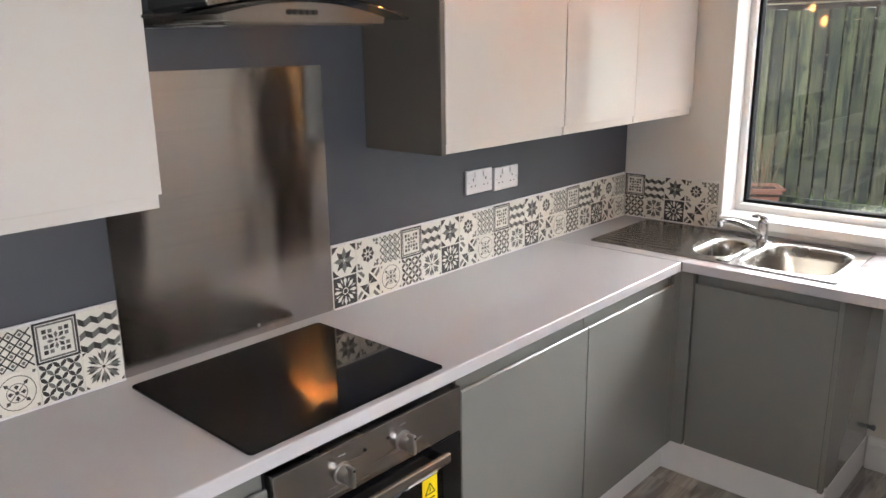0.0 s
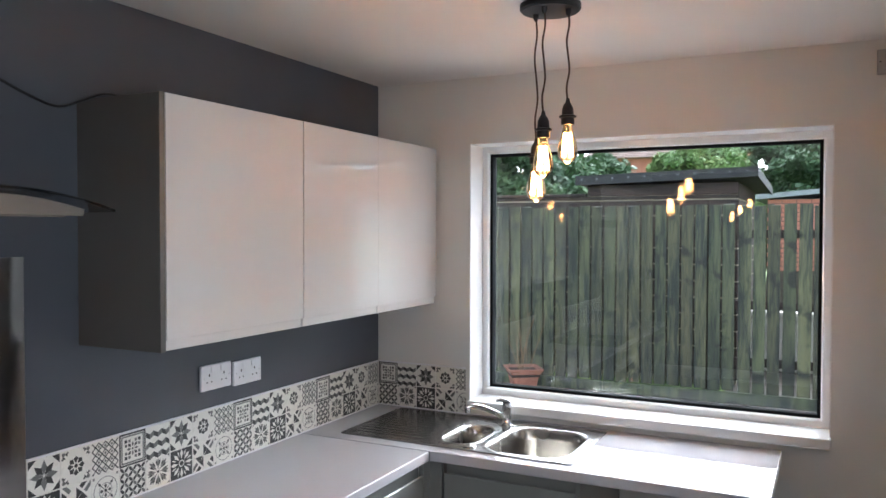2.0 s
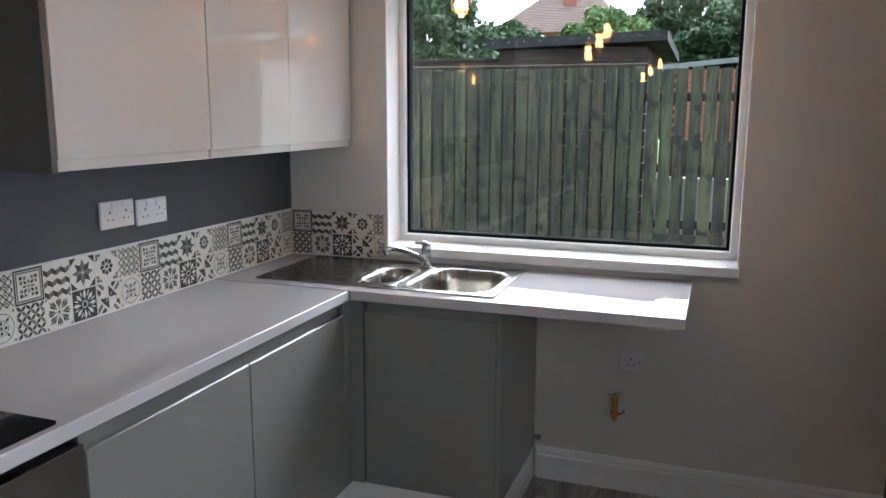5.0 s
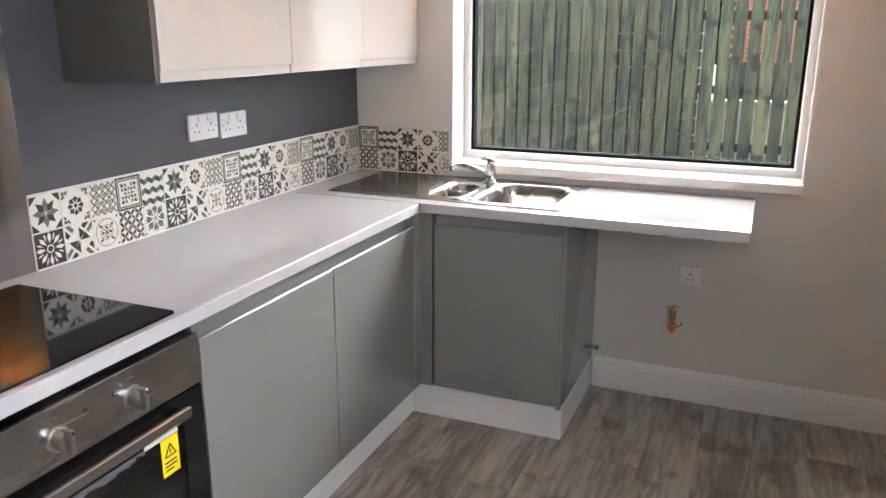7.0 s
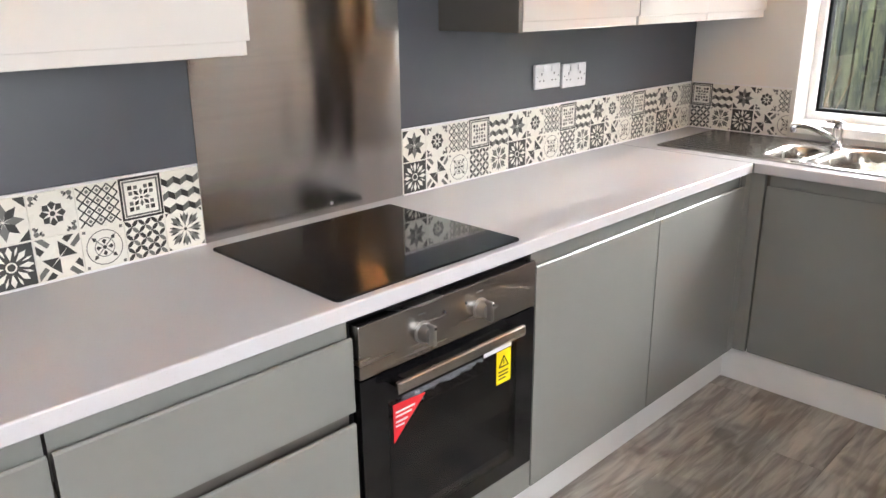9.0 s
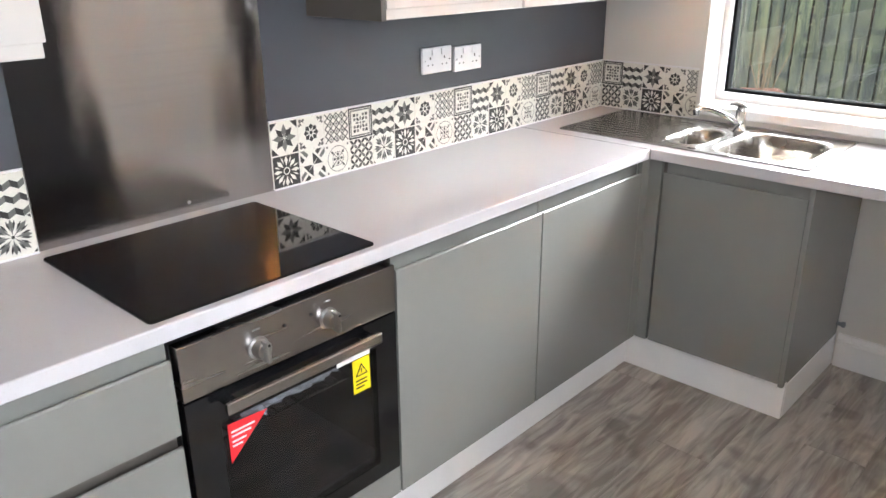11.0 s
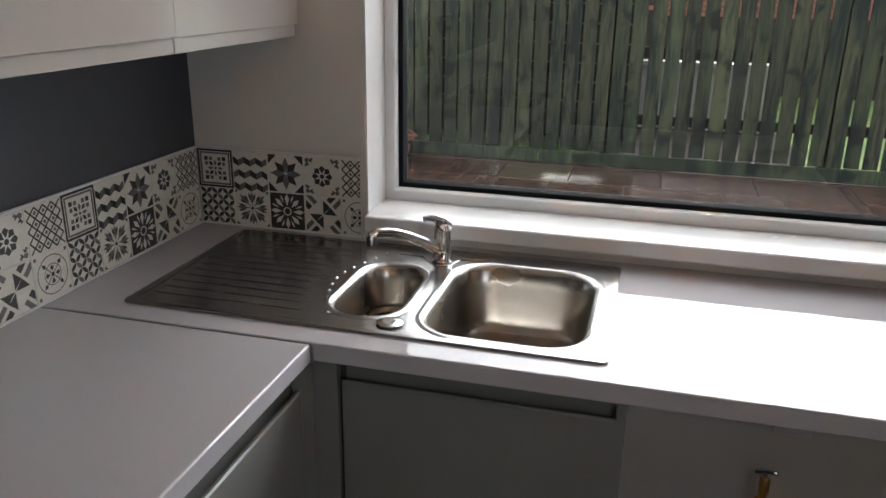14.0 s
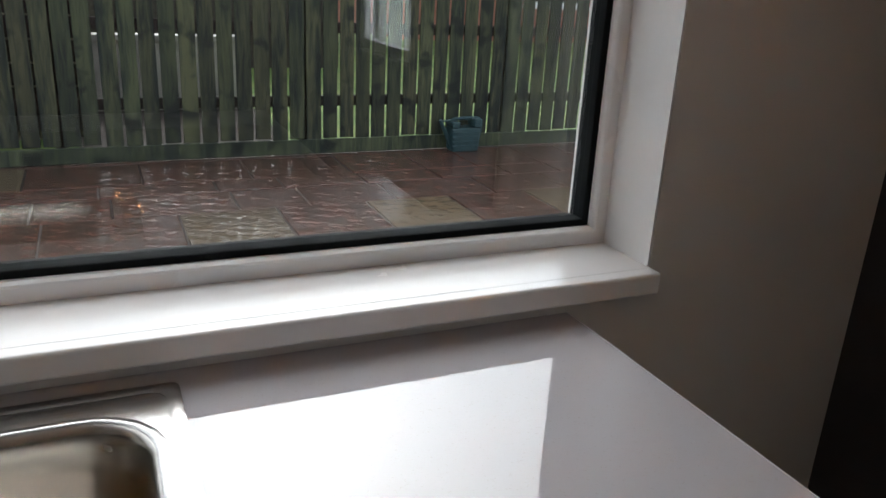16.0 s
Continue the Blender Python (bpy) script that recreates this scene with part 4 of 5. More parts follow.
stub = thing("pipe_stub", (1.172, -0.03, 0.19), "small grey capped pipe stub beside the cupboard", "pipe")
part("pipe", cyl(bmesh.new(), (1.164, -0.028, 0.190), (1.183, -0.028, 0.190), 0.008), JOINT, stub, smooth=True)
part("cap", lathe(bmesh.new(), [(0.012, 0), (0.012, 0.010), (0.006, 0.013)], (1.183, -0.028, 0.190), 14, "x"), JOINT, stub, smooth=True)


# ---- pendant lamps ----
def bulb_lamp(parent, top, hang):
    """One flex with a black holder and a squirrel-cage bulb; hang is the holder's top."""
    tx, ty, tz = top
    hx, hy, hz = hang
    wob = [(tx + (hx - tx) * k / 6 + (0.004 * math.sin(k * 2.1) if 0 < k < 6 else 0), ty + (hy - ty) * k / 6 + (0.003 * math.cos(k * 1.7) if 0 < k < 6 else 0), tz + (hz - tz) * k / 6) for k in range(7)]
    part("flex", tube(bmesh.new(), curve_points(wob, 4), 0.003, 8), BROWN_FLEX, parent, "brown braided flex", True)
    prof = [(0.005, 0.012), (0.007, 0.0), (0.012, -0.006), (0.017, -0.018), (0.018, -0.034), (0.0185, -0.038), (0.026, -0.040), (0.026, -0.045), (0.020, -0.047), (0.020, -0.066), (0.016, -0.068)]
    holder = part("lamp_holder", lathe(bmesh.new(), prof, hang, 24), BLACK_PLASTIC, parent, "black bakelite lamp holder", True)
    bp = [(0.012, -0.066), (0.014, -0.075), (0.018, -0.090), (0.024, -0.112), (0.029, -0.134), (0.0305, -0.148), (0.028, -0.162), (0.020, -0.174), (0.009, -0.181), (0.003, -0.183)]
    bulb = part("bulb", lathe(bmesh.new(), bp, hang, 24), BULB_GLASS, parent, "amber teardrop filament bulb", True)
    bulb.visible_shadow = False
    bm = bmesh.new()
    for i in range(8):
        a0, a1 = 2 * math.pi * i / 8, 2 * math.pi * (i + 0.5) / 8
        cyl(bm, (hx + 0.007 * math.cos(a0), hy + 0.007 * math.sin(a0), hz - 0.092), (hx + 0.011 * math.cos(a0), hy + 0.011 * math.sin(a0), hz - 0.158), 0.0016, n=6)
    part("filament", bm, FILAMENT, bulb, "glowing orange filament")
    lamp = new("bulb_light", bpy.data.lights.new("bulb_light", "POINT"))
    lamp.data.energy, lamp.data.color, lamp.data.shadow_soft_size = BULB_WATTS, (1.0, 0.60, 0.30), 0.012
    lamp.location = (hx, hy, hz - 0.125)


BULB_WATTS = 0.014
pend = thing("pendant_lamp", (1.163, -0.92, TOP), "black ceiling rose with three hanging amber filament bulbs", "pendant lamp", "pendant lamps")
part("ceiling_rose", lathe(bmesh.new(), [(0.092, -0.001), (0.092, -0.016), (0.086, -0.022), (0.02, -0.024)], (1.163, -0.92, TOP), 32), BLACK_PLASTIC, pend, smooth=True)
for top, hang in (((1.222, -0.930), (1.222, -0.930, 2.118)), ((1.166, -0.985), (1.170, -1.000, 2.074)), ((1.115, -0.915), (1.124, -0.930, 2.005))):
    bulb_lamp(pend, (*top, TOP - 0.024), hang)
    part("cord_grip", lathe(bmesh.new(), [(0.009, 0), (0.008, -0.012), (0.004, -0.02)], (*top, TOP - 0.024), 14), BLACK_PLASTIC, pend, smooth=True)
pend2 = thing("pendant_lamp", (1.20, -4.05, TOP), "black ceiling rose with hanging amber filament bulbs", "pendant lamp", "pendant lamps")
part("ceiling_rose", lathe(bmesh.new(), [(0.092, -0.001), (0.092, -0.016), (0.086, -0.022), (0.02, -0.024)], (1.20, -4.05, TOP), 32), BLACK_PLASTIC, pend2, smooth=True)
for top, hang in (((1.26, -4.06), (1.27, -4.06, 2.118)), ((1.19, -4.11), (1.18, -4.13, 2.064)), ((1.15, -4.00), (1.13, -3.97, 2.000))):
    bulb_lamp(pend2, (*top, TOP - 0.024), hang)

# ---- patterned wall tiles ----
TS = 0.1006


def quad_strip(a, b, w):
    """A straight bar from a to b."""
    a, b = Vector(a), Vector(b)
    d = (b - a).normalized()
    s = Vector((-d.y, d.x)) * w / 2
    return [a + s, a - s, b - s, b + s]


def petal(angle, r0, r1, w, at=0.55):
    c, s = math.cos(angle), math.sin(angle)
    f = lambda r, o: Vector((c * r - s * o, s * r + c * o))
    m = r0 + (r1 - r0) * at
    return [f(r0, 0), f(m, -w / 2), f(r1, 0), f(m, w / 2)]


def disc(x, y, r, n=10):
    return [Vector((x + r * math.cos(2 * math.pi * i / n), y + r * math.sin(2 * math.pi * i / n))) for i in range(n)]


def arc(x, y, r, w, a0, a1, n=6):
    out = []
    for i in range(n):
        t0, t1 = radians(a0 + (a1 - a0) * i / n), radians(a0 + (a1 - a0) * (i + 1) / n)
        out.append([Vector((x + q * math.cos(t), y + q * math.sin(t))) for q, t in ((r, t0), (r + w, t0), (r + w, t1), (r, t1))])
    return out


def square(x, y, h):
    return [Vector((x - h, y - h)), Vector((x + h, y - h)), Vector((x + h, y + h)), Vector((x - h, y + h))]


def frame_of(h, w):
    return [quad_strip(a, b, w) for a, b in (((-h, -h - w / 2), (-h, h + w / 2)), ((h, -h - w / 2), (h, h + w / 2)), ((-h, -h), (h, -h)), ((-h, h), (h, h)))]


def clipped_bar(a, b, w, h=0.47):
    """A bar cut to the tile's square."""
    a, b = Vector(a), Vector(b)
    t0, t1 = 0.0, 1.0
    for k in (0, 1):
        d = b[k] - a[k]
        if abs(d) < 1e-9:
            if abs(a[k]) > h:
                return None
            continue
        u, v = sorted(((-h - a[k]) / d, (h - a[k]) / d))
        t0, t1 = max(t0, u), min(t1, v)
    return quad_strip(a + (b - a) * t0, a + (b - a) * t1, w) if t1 - t0 > 0.02 else None


def motif(kind):
    """Printed shapes of one tile: (ink, outline) in units of the tile; ink 1 dark, 2 mid grey, 0 cream on top."""
    D, M = [], []
    W = []
    q = math.pi / 4
    if kind == "framed":
        D += frame_of(0.475, 0.055)
        M += frame_of(0.405, 0.045)
        for i in range(4):
            c, s = (1, 1, -1, -1)[i], (1, -1, -1, 1)[i]
            D.append(petal(q + i * 2 * q, 0.08, 0.25, 0.10))
            M.append(petal(i * 2 * q, 0.05, 0.22, 0.09))
            for hub in ((0.25, 0.12), (0.12, 0.25)):
                M.append(square(c * hub[0], s * hub[1], 0.045))
            D.append(square(c * 0.255, s * 0.255, 0.05))
        D.append(disc(0, 0, 0.035, 8))
    elif kind == "cubes":
        for r in range(3):
            for c in range(-1, 4):
                x = -0.5 + (c + (0.5 if r % 2 else 0)) * 0.333
                y = 0.36 - r * 0.333
                for ink, pts in ((D, [(x, y), (x + 0.1665, y - 0.09), (x + 0.1665, y - 0.25), (x, y - 0.16)]), (M, [(x + 0.1665, y - 0.09), (x + 0.333, y), (x + 0.333, y - 0.16), (x + 0.1665, y - 0.25)])):
                    p2 = [Vector((min(0.48, max(-0.48, px)), py)) for px, py in pts]
                    if abs(p2[0].x - p2[1].x) > 0.02:
                        ink.append(p2)
    elif kind == "star":
        for i in range(8):
            (D if i % 2 else M).append(petal(i * q, 0.02, 0.43 if i % 2 == 0 else 0.42, 0.19, 0.5))
        for i in range(4):
            c, s = (1, 1, -1, -1)[i], (1, -1, -1, 1)[i]
            D.append([Vector((c * 0.48, s * 0.48)), Vector((c * 0.48, s * 0.24)), Vector((c * 0.24, s * 0.48))])
    elif kind == "flower":
        for i in range(8):
            D.append(petal(i * q, 0.08, 0.28, 0.17, 0.65))
        D.append(disc(0, 0, 0.06))
        for i in range(4):
            c, s = (1, 1, -1, -1)[i], (1, -1, -1, 1)[i]
            M += [disc(c * 0.40, s * 0.40, 0.06, 8), disc(c * 0.27, s * 0.43, 0.04, 6), disc(c * 0.43, s * 0.27, 0.04, 6)]
            D += [petal(math.atan2(s, c) + o, 0.42, 0.56, 0.06) for o in (-0.12, 0.12)]
    elif kind == "lattice":
        for a in range(-4, 5):
            for b in range(-4, 5):
                if (a + b) % 2 == 0:
                    for d in (1, -1):
                        p0, p1 = Vector((a * 0.115, b * 0.115)), Vector(((a + 1) * 0.115, (b + d) * 0.115))
                        if max(abs(p1.x), abs(p1.y), abs(p0.x)) < 0.47:
                            D.append(quad_strip(p0, p1, 0.036))
                elif abs(a) < 4 and abs(b) < 4 and a % 2 == 0:
                    M.append([Vector((a * 0.115 + u, b * 0.115 + v)) for u, v in ((0.05, 0), (0, 0.05), (-0.05, 0), (0, -0.05))])
    elif kind == "cross":
        for a in range(-3, 3):
            for b in range(-3, 4):
                for d in (1, -1):
                    p0, p1 = Vector((a * 0.16, b * 0.16)), Vector(((a + 1) * 0.16, (b + d) * 0.16))
                    if (a + b) % 2 == 0 and max(abs(p0.x), abs(p0.y), abs(p1.x), abs(p1.y)) < 0.485:
                        e = (p1 - p0)
                        o = Vector((-e.y, e.x)).normalized() * 0.045
                        (D if d > 0 or b % 2 else M).append([p0, p0 + e * 0.3 - o, p0 + e * 0.7 - o, p1, p0 + e * 0.7 + o, p0 + e * 0.3 + o])
    elif kind == "snow":
        for i in range(8):
            M.append(petal(i * q, 0.05, 0.44 if i % 2 == 0 else 0.50, 0.11, 0.7))
            for o in (-0.22, 0.22):
                D.append(petal(i * q + o, 0.16, 0.43, 0.06, 0.6))
        D.append(disc(0, 0, 0.045, 8))
        for i in range(4):
            c, s = (1, 1, -1, -1)[i], (1, -1, -1, 1)[i]
            D.append([Vector((c * 0.47, s * 0.47)), Vector((c * 0.47, s * 0.38)), Vector((c * 0.38, s * 0.47))])
    elif kind == "dark":
        D.append(square(0, 0, 0.475))
        for i in range(8):
            W.append(petal(i * q, 0.15, 0.47, 0.13, 0.6))
            W.append(petal(i * q + q / 2, 0.24, 0.47, 0.055, 0.6))
        W += arc(0, 0, 0.085, 0.035, 0, 360, 12)
    elif kind == "triangles":
        for i in range(4):
            a = i * 2 * q
            r = lambda x, y: Vector((math.cos(a) * x - math.sin(a) * y, math.sin(a) * x + math.cos(a) * y))
            D.append([r(0, 0.02), r(0.20, 0.20), r(0, 0.38)] if i % 2 == 0 else [r(0, 0.02), r(-0.2, 0.2), r(0, 0.38)])
            M.append([r(0.25, 0.24), r(0.33, 0.16), r(0.48, 0.31), r(0.48, 0.47)])
            D.append([r(0.10, 0.40), r(0.20, 0.30), r(0.36, 0.47), r(0.17, 0.47)])
    elif kind == "ring":
        M += arc(0, 0, 0.40, 0.022, 0, 360, 20) + arc(0, 0, 0.215, 0.02, 0, 360, 16)
        for i in range(4):
            a = q + i * 2 * q
            D.append(petal(i * 2 * q, 0.07, 0.20, 0.11, 0.65))
            M.append(quad_strip((0.06 * math.cos(a), 0.06 * math.sin(a)), (0.28 * math.cos(a), 0.28 * math.sin(a)), 0.025))
            D.append(petal(a, 0.24, 0.38, 0.10, 0.35))
            c, s = (1, 1, -1, -1)[i], (1, -1, -1, 1)[i]
            M.append(square(c * 0.42, s * 0.42, 0.035))
        D.append(disc(0, 0, 0.05, 8))
    return [(1, f) for f in D] + [(2, f) for f in M] + [(0, f) for f in W]


def tile_mesh(kind, keep=1.0):
    """A square tile seen from -y, its lower left corner at the origin; keep cuts its width."""
    bm = bmesh.new()
    box(bm, 0.0004, TS - 0.0004, -0.006, 0, 0.0004, TS - 0.0004, 0.0008, 1)
    lift = {1: 0.0003, 2: 0.0004, 0: 0.0006}
    for ink, f in motif(kind):
        v = [bm.verts.new(((p.x + 0.5) * TS, -0.006 - lift[ink], (p.y + 0.5) * TS)) for p in f]
        try:
            face = bm.faces.new(v)
        except ValueError:
            continue
        face.material_index = ink
        face.normal_update()
        if face.normal.y > 0:
            face.normal_flip()
    if keep < 1:
        bmesh.ops.bisect_plane(bm, geom=list(bm.verts) + list(bm.edges) + list(bm.faces), plane_co=(TS * keep, 0, 0), plane_no=(1, 0, 0), clear_outer=True)
    me = bpy.data.meshes.new("tile")
    bm.to_mesh(me)
    bm.free()
    for m in (TILE_WHITE, TILE_DARK, TILE_MID):
        me.materials.append(m)
    return me


TOPS = ("framed", "cubes", "star", "flower", "lattice")
LOWS = ("cross", "snow", "dark", "triangles", "ring")
tile_kinds = {k: tile_mesh(k) for k in TOPS + LOWS}


def tile_run(name, start, along, count, first, label, cut=None):
    """Two rows of tiles from start along +x or +y; first is the pattern's column."""
    t = thing(name, (*start, WT + 0.001), label, "wall tiles", kind="structure")
    for i in range(count + (1 if cut else 0)):
        for row, kinds in ((0, LOWS), (1, TOPS)):
            k = kinds[(first + i) % 5]
            me = tile_kinds[k] if i < count else tile_mesh(k, cut)
            ob = new("tile", me)
            ob.parent = t
            ob.location = (i * TS, 0, row * TS + 0.001) if along == "x" else (0, i * TS, row * TS + 0.001)
            ob.rotation_euler = (0, 0, 0 if along == "x" else radians(90))
    length = (count + (cut or 0)) * TS
    z = WT + 0.002 + 2 * TS + 0.0005
    bm = bmesh.new()
    x, y = start
    if along == "x":
        box(bm, x, x + length, y - 0.008, y, z, z + 0.006, 0.002)
    else:
        box(bm, x, x + 0.008, y, y + length, z, z + 0.006, 0.002)
    part("trim", bm, WHITE_PLASTIC, t, "white edging trim")
    bm = bmesh.new()
    if along == "x":
        box(bm, x, x + length, y - 0.012, y - 0.0062, WT, WT + 0.004, 0.0015)
    else:
        box(bm, x + 0.0062, x + 0.012, y, y + length, WT, WT + 0.004, 0.0015)
    part("sealant", bm, WHITE_PLASTIC, t, "white sealant bead")
    return t


tile_run("tiles_west", (0.0015, -1.8215), "y", 18, 2, "black and cream patterned tiles along the grey wall")
tile_run("tiles_west_far", (0.0015, -2.504 - 12 * TS), "y", 12, 0, "black and cream patterned tiles beside the splashback")
tile_run("tiles_north", (0.0095, -0.0015), "x", 4, 0, "black and cream patterned tiles below the window wall", 0.52)

# ---- outdoors ----
GZ, FENCE_Y = -0.018, 5.2
ground = boxed(-600, 600, -600, 1200, GZ - 0.4, GZ - 0.03)
setting("ground", ground, GRASS, "green lawn and open ground beyond the patio", "ground")
setting("patio_bed", boxed(-7.0, 9.0, 0.285, FENCE_Y + 0.03, GZ - 0.028, GZ - 0.008), MORTAR, "dark mortar bed under the patio slabs", "patio")

# fence
fence = thing("fence", (1.0, FENCE_Y, GZ), "green-stained close-boarded timber garden fence, weathered", "fence")
FX0, FX1 = -5.0, 7.4
for zc, h in ((0.41, 0.085), (0.99, 0.085), (1.71, 0.085)):
    part("rail", boxed(FX0, FX1, FENCE_Y + 0.024, FENCE_Y + 0.064, zc - h / 2, zc + h / 2, 0.004, 1), SHED_WOOD, fence)
for x in np.arange(FX0 + 0.3, FX1, 1.83):
    part("post", boxed(x - 0.04, x + 0.04, FENCE_Y + 0.066, FENCE_Y + 0.146, GZ - 0.03, 1.9, 0.004, 1), SHED_WOOD, fence)
part("gravel_board", boxed(FX0, FX1, FENCE_Y - 0.024, FENCE_Y + 0.004, GZ, GZ + 0.12, 0.005, 1), FENCE_WOOD, fence, "green bottom board")
rnd = random.Random(4)
board_meshes = []
for i in range(4):
    b = bmesh.new()
    box(b, -0.0595, 0.0595, -0.010, 0.010, 0, 1.90, 0.003, 1)
    for v in b.verts:
        v.co.x += 0.0025 * math.sin(v.co.z * 1.3 + i * 2)
        if v.co.z > 1.8:
            v.co.z += rnd.uniform(-0.006, 0.006)
    me = bpy.data.meshes.new("board")
    b.to_mesh(me)
    b.free()
    me.materials.append(FENCE_WOOD)
    board_meshes.append(me)
x = FX0
while x < FX1:
    ob = new("board", board_meshes[rnd.randrange(4)])
    ob.parent = fence
    ob.location = (x - 1.0, 0.012, 0.122 + rnd.uniform(-0.015, 0.01))
    ob.rotation_euler = (0, radians(rnd.uniform(-0.25, 0.25)), radians(rnd.uniform(-1.0, 1.0)))
    ob.scale = (rnd.uniform(0.96, 1.02), 1, 1)
    step = 0.1365
    if x > 1.0:
        step = 0.1385
    if abs(x - 1.02) < 0.07:
        step = 0.152
    x += step

# flower pot with bare twigs
pot = thing("flower_pot", (-1.08, 4.85, GZ), "square terracotta planter with a bare twiggy plant", "flower pot")
bm = bmesh.new()
prof = [(0.125, 0), (0.178, 0.225), (0.210, 0.235), (0.216, 0.256), (0.196, 0.258), (0.182, 0.20)]
rings = [[bm.verts.new((-1.08 + px, 4.85 + py, GZ + z)) for px, py in loop_rect(-w, w, -w, w, 0.015, 2)] for w, z in prof]
for a, b in zip(rings, rings[1:]):
    for i in range(len(a)):
        bm.faces.new((a[i], a[(i + 1) % len(a)], b[(i + 1) % len(b)], b[i]))
bm.faces.new(rings[0])
part("planter", bm, TERRACOTTA, pot)
part("soil", boxed(-1.255, -0.905, 4.675, 5.025, GZ + 0.17, GZ + 0.228), SOIL, pot, "dark soil")
rnd = random.Random(8)
for k in range(9):
    p = Vector((-1.08 + rnd.uniform(-0.08, 0.08), 4.85 + rnd.uniform(-0.06, 0.06), GZ + 0.20))
    d = Vector((rnd.uniform(-0.25, 0.25), rnd.uniform(-0.2, 0.2), 1)).normalized()
    pts = [p.copy()]
    for s in range(5):
        d = (d + Vector((rnd.uniform(-0.2, 0.2), rnd.uniform(-0.2, 0.2), 0.1))).normalized()
        p = p + d * rnd.uniform(0.10, 0.17)
        pts.append(p.copy())
    bm = tube(bmesh.new(), pts, [0.006 - 0.0009 * i for i in range(6)], 5)
    for s in range(1, 5):
        e = Vector((rnd.uniform(-1, 1), rnd.uniform(-1, 1), 0.6)).normalized()
        tube(bm, [pts[s], pts[s] + e * 0.06, pts[s] + e * 0.10 + Vector((0, 0, 0.04))], [0.003, 0.002, 0.0012], 4)
    part("stem", bm, TWIG, pot)
pot.rotation_euler = (0, 0, radians(33))
pot.scale = (0.88, 0.88, 1.0)

# watering can
CXc, CYc = 3.98, 5.075
can = thing("watering_can", (CXc, CYc, GZ), "dark teal plastic watering can standing by the fence", "watering can")
bm = bmesh.new()
prof = [(0.118, 0.0), (0.126, 0.01), (0.132, 0.10), (0.137, 0.19), (0.134, 0.205)]
rings = [[bm.verts.new((CXc + px, CYc + py, GZ + z)) for px, py in loop_rect(-w, w, -w * 0.62, w * 0.62, w * 0.22, 3)] for w, z in prof]
for a, b in zip(rings, rings[1:]):
    for i in range(len(a)):
        bm.faces.new((a[i], a[(i + 1) % len(a)], b[(i + 1) % len(b)], b[i]))
bm.faces.new(rings[0]), bm.faces.new(rings[-1])
part("body", bm, CAN_PLASTIC, can)
for z in (0.045, 0.085, 0.125, 0.165):
    part("band", boxed(CXc - 0.135, CXc + 0.120, CYc - 0.090, CYc - 0.070, GZ + z, GZ + z + 0.013, 0.005), CAN_PLASTIC, can)
bm = bmesh.new()
box(bm, CXc - 0.134, CXc - 0.060, CYc - 0.075, CYc + 0.075, GZ + 0.205, GZ + 0.262, 0.014)
box(bm, CXc + 0.070, CXc + 0.150, CYc - 0.080, CYc + 0.080, GZ + 0.205, GZ + 0.285, 0.016)
part("shoulder", bm, CAN_PLASTIC, can)
bm = tube(bmesh.new(), curve_points([(CXc - 0.115, CYc, GZ + 0.250), (CXc - 0.09, CYc, GZ + 0.275), (CXc, CYc, GZ + 0.280), (CXc + 0.10, CYc, GZ + 0.280), (CXc + 0.155, CYc, GZ + 0.262), (CXc + 0.165, CYc, GZ + 0.18), (CXc + 0.145, CYc, GZ + 0.105), (CXc + 0.115, CYc, GZ + 0.09)], 4), 0.017, 8)
part("handle", bm, CAN_PLASTIC, can, smooth=True)
bm = tube(bmesh.new(), [(CXc - 0.11, CYc, GZ + 0.045), (CXc - 0.165, CYc, GZ + 0.15), (CXc - 0.225, CYc, GZ + 0.272)], [0.026, 0.018, 0.014], 8)
part("spout", bm, CAN_PLASTIC, can, smooth=True)
part("stay", boxed(CXc - 0.232, CXc - 0.10, CYc - 0.007, CYc + 0.007, GZ + 0.254, GZ + 0.268, 0.003), CAN_PLASTIC, can)

# shed behind the fence
shed = thing("shed", (-1.0, 8.0, GZ), "brown timber shed with a flat felt roof", "shed")
# Walls are pale so the cladding gaps look lit from behind
part("wall", boxed(-3.6, -0.76, 6.25, 8.4, GZ - 0.03, 2.16), SLAT_LIGHT, shed)
part("wall", boxed(-0.76, 0.98, 6.25, 8.4, GZ - 0.03, 2.30), SLAT_LIGHT, shed)
for i in range(12):
    z = 0.03 + 0.19 * i
    zt = min(z + 0.172, 2.29)
    part("cladding_board", boxed(-3.6, 0.99, 6.235, 6.252, z, min(zt, 2.16), 0.004, 1), SHED_WOOD, shed)
    part("cladding_board", boxed(0.978, 0.995, 6.26, 8.4, z, zt, 0.004, 1), SHED_WOOD, shed)
part("cladding_board", boxed(-0.76, 0.99, 6.235, 6.252, 2.165, 2.30, 0.004, 1), SHED_WOOD, shed)
part("capping", boxed(-3.62, -0.78, 6.21, 6.30, 2.162, 2.20, 0.004, 1), SHED_WOOD, shed, "brown timber capping")


def roof_fall(bm):
    for v in bm.verts:
        v.co.z += 0.025 * (v.co.x - 1.19) - 0.045 * (v.co.y - 6.1)
    return bm


part("roof", roof_fall(boxed(-0.87, 1.19, 6.12, 8.5, 2.37, 2.455)), FELT, shed, "dark felt flat roof with nailed edge")
part("fascia", roof_fall(boxed(-0.88, 1.195, 6.10, 6.118, 2.35, 2.462)), FELT, shed, "dark felt fascia")
part("fascia", roof_fall(boxed(1.192, 1.21, 6.10, 8.5, 2.35, 2.462)), FELT, shed, "dark felt fascia")
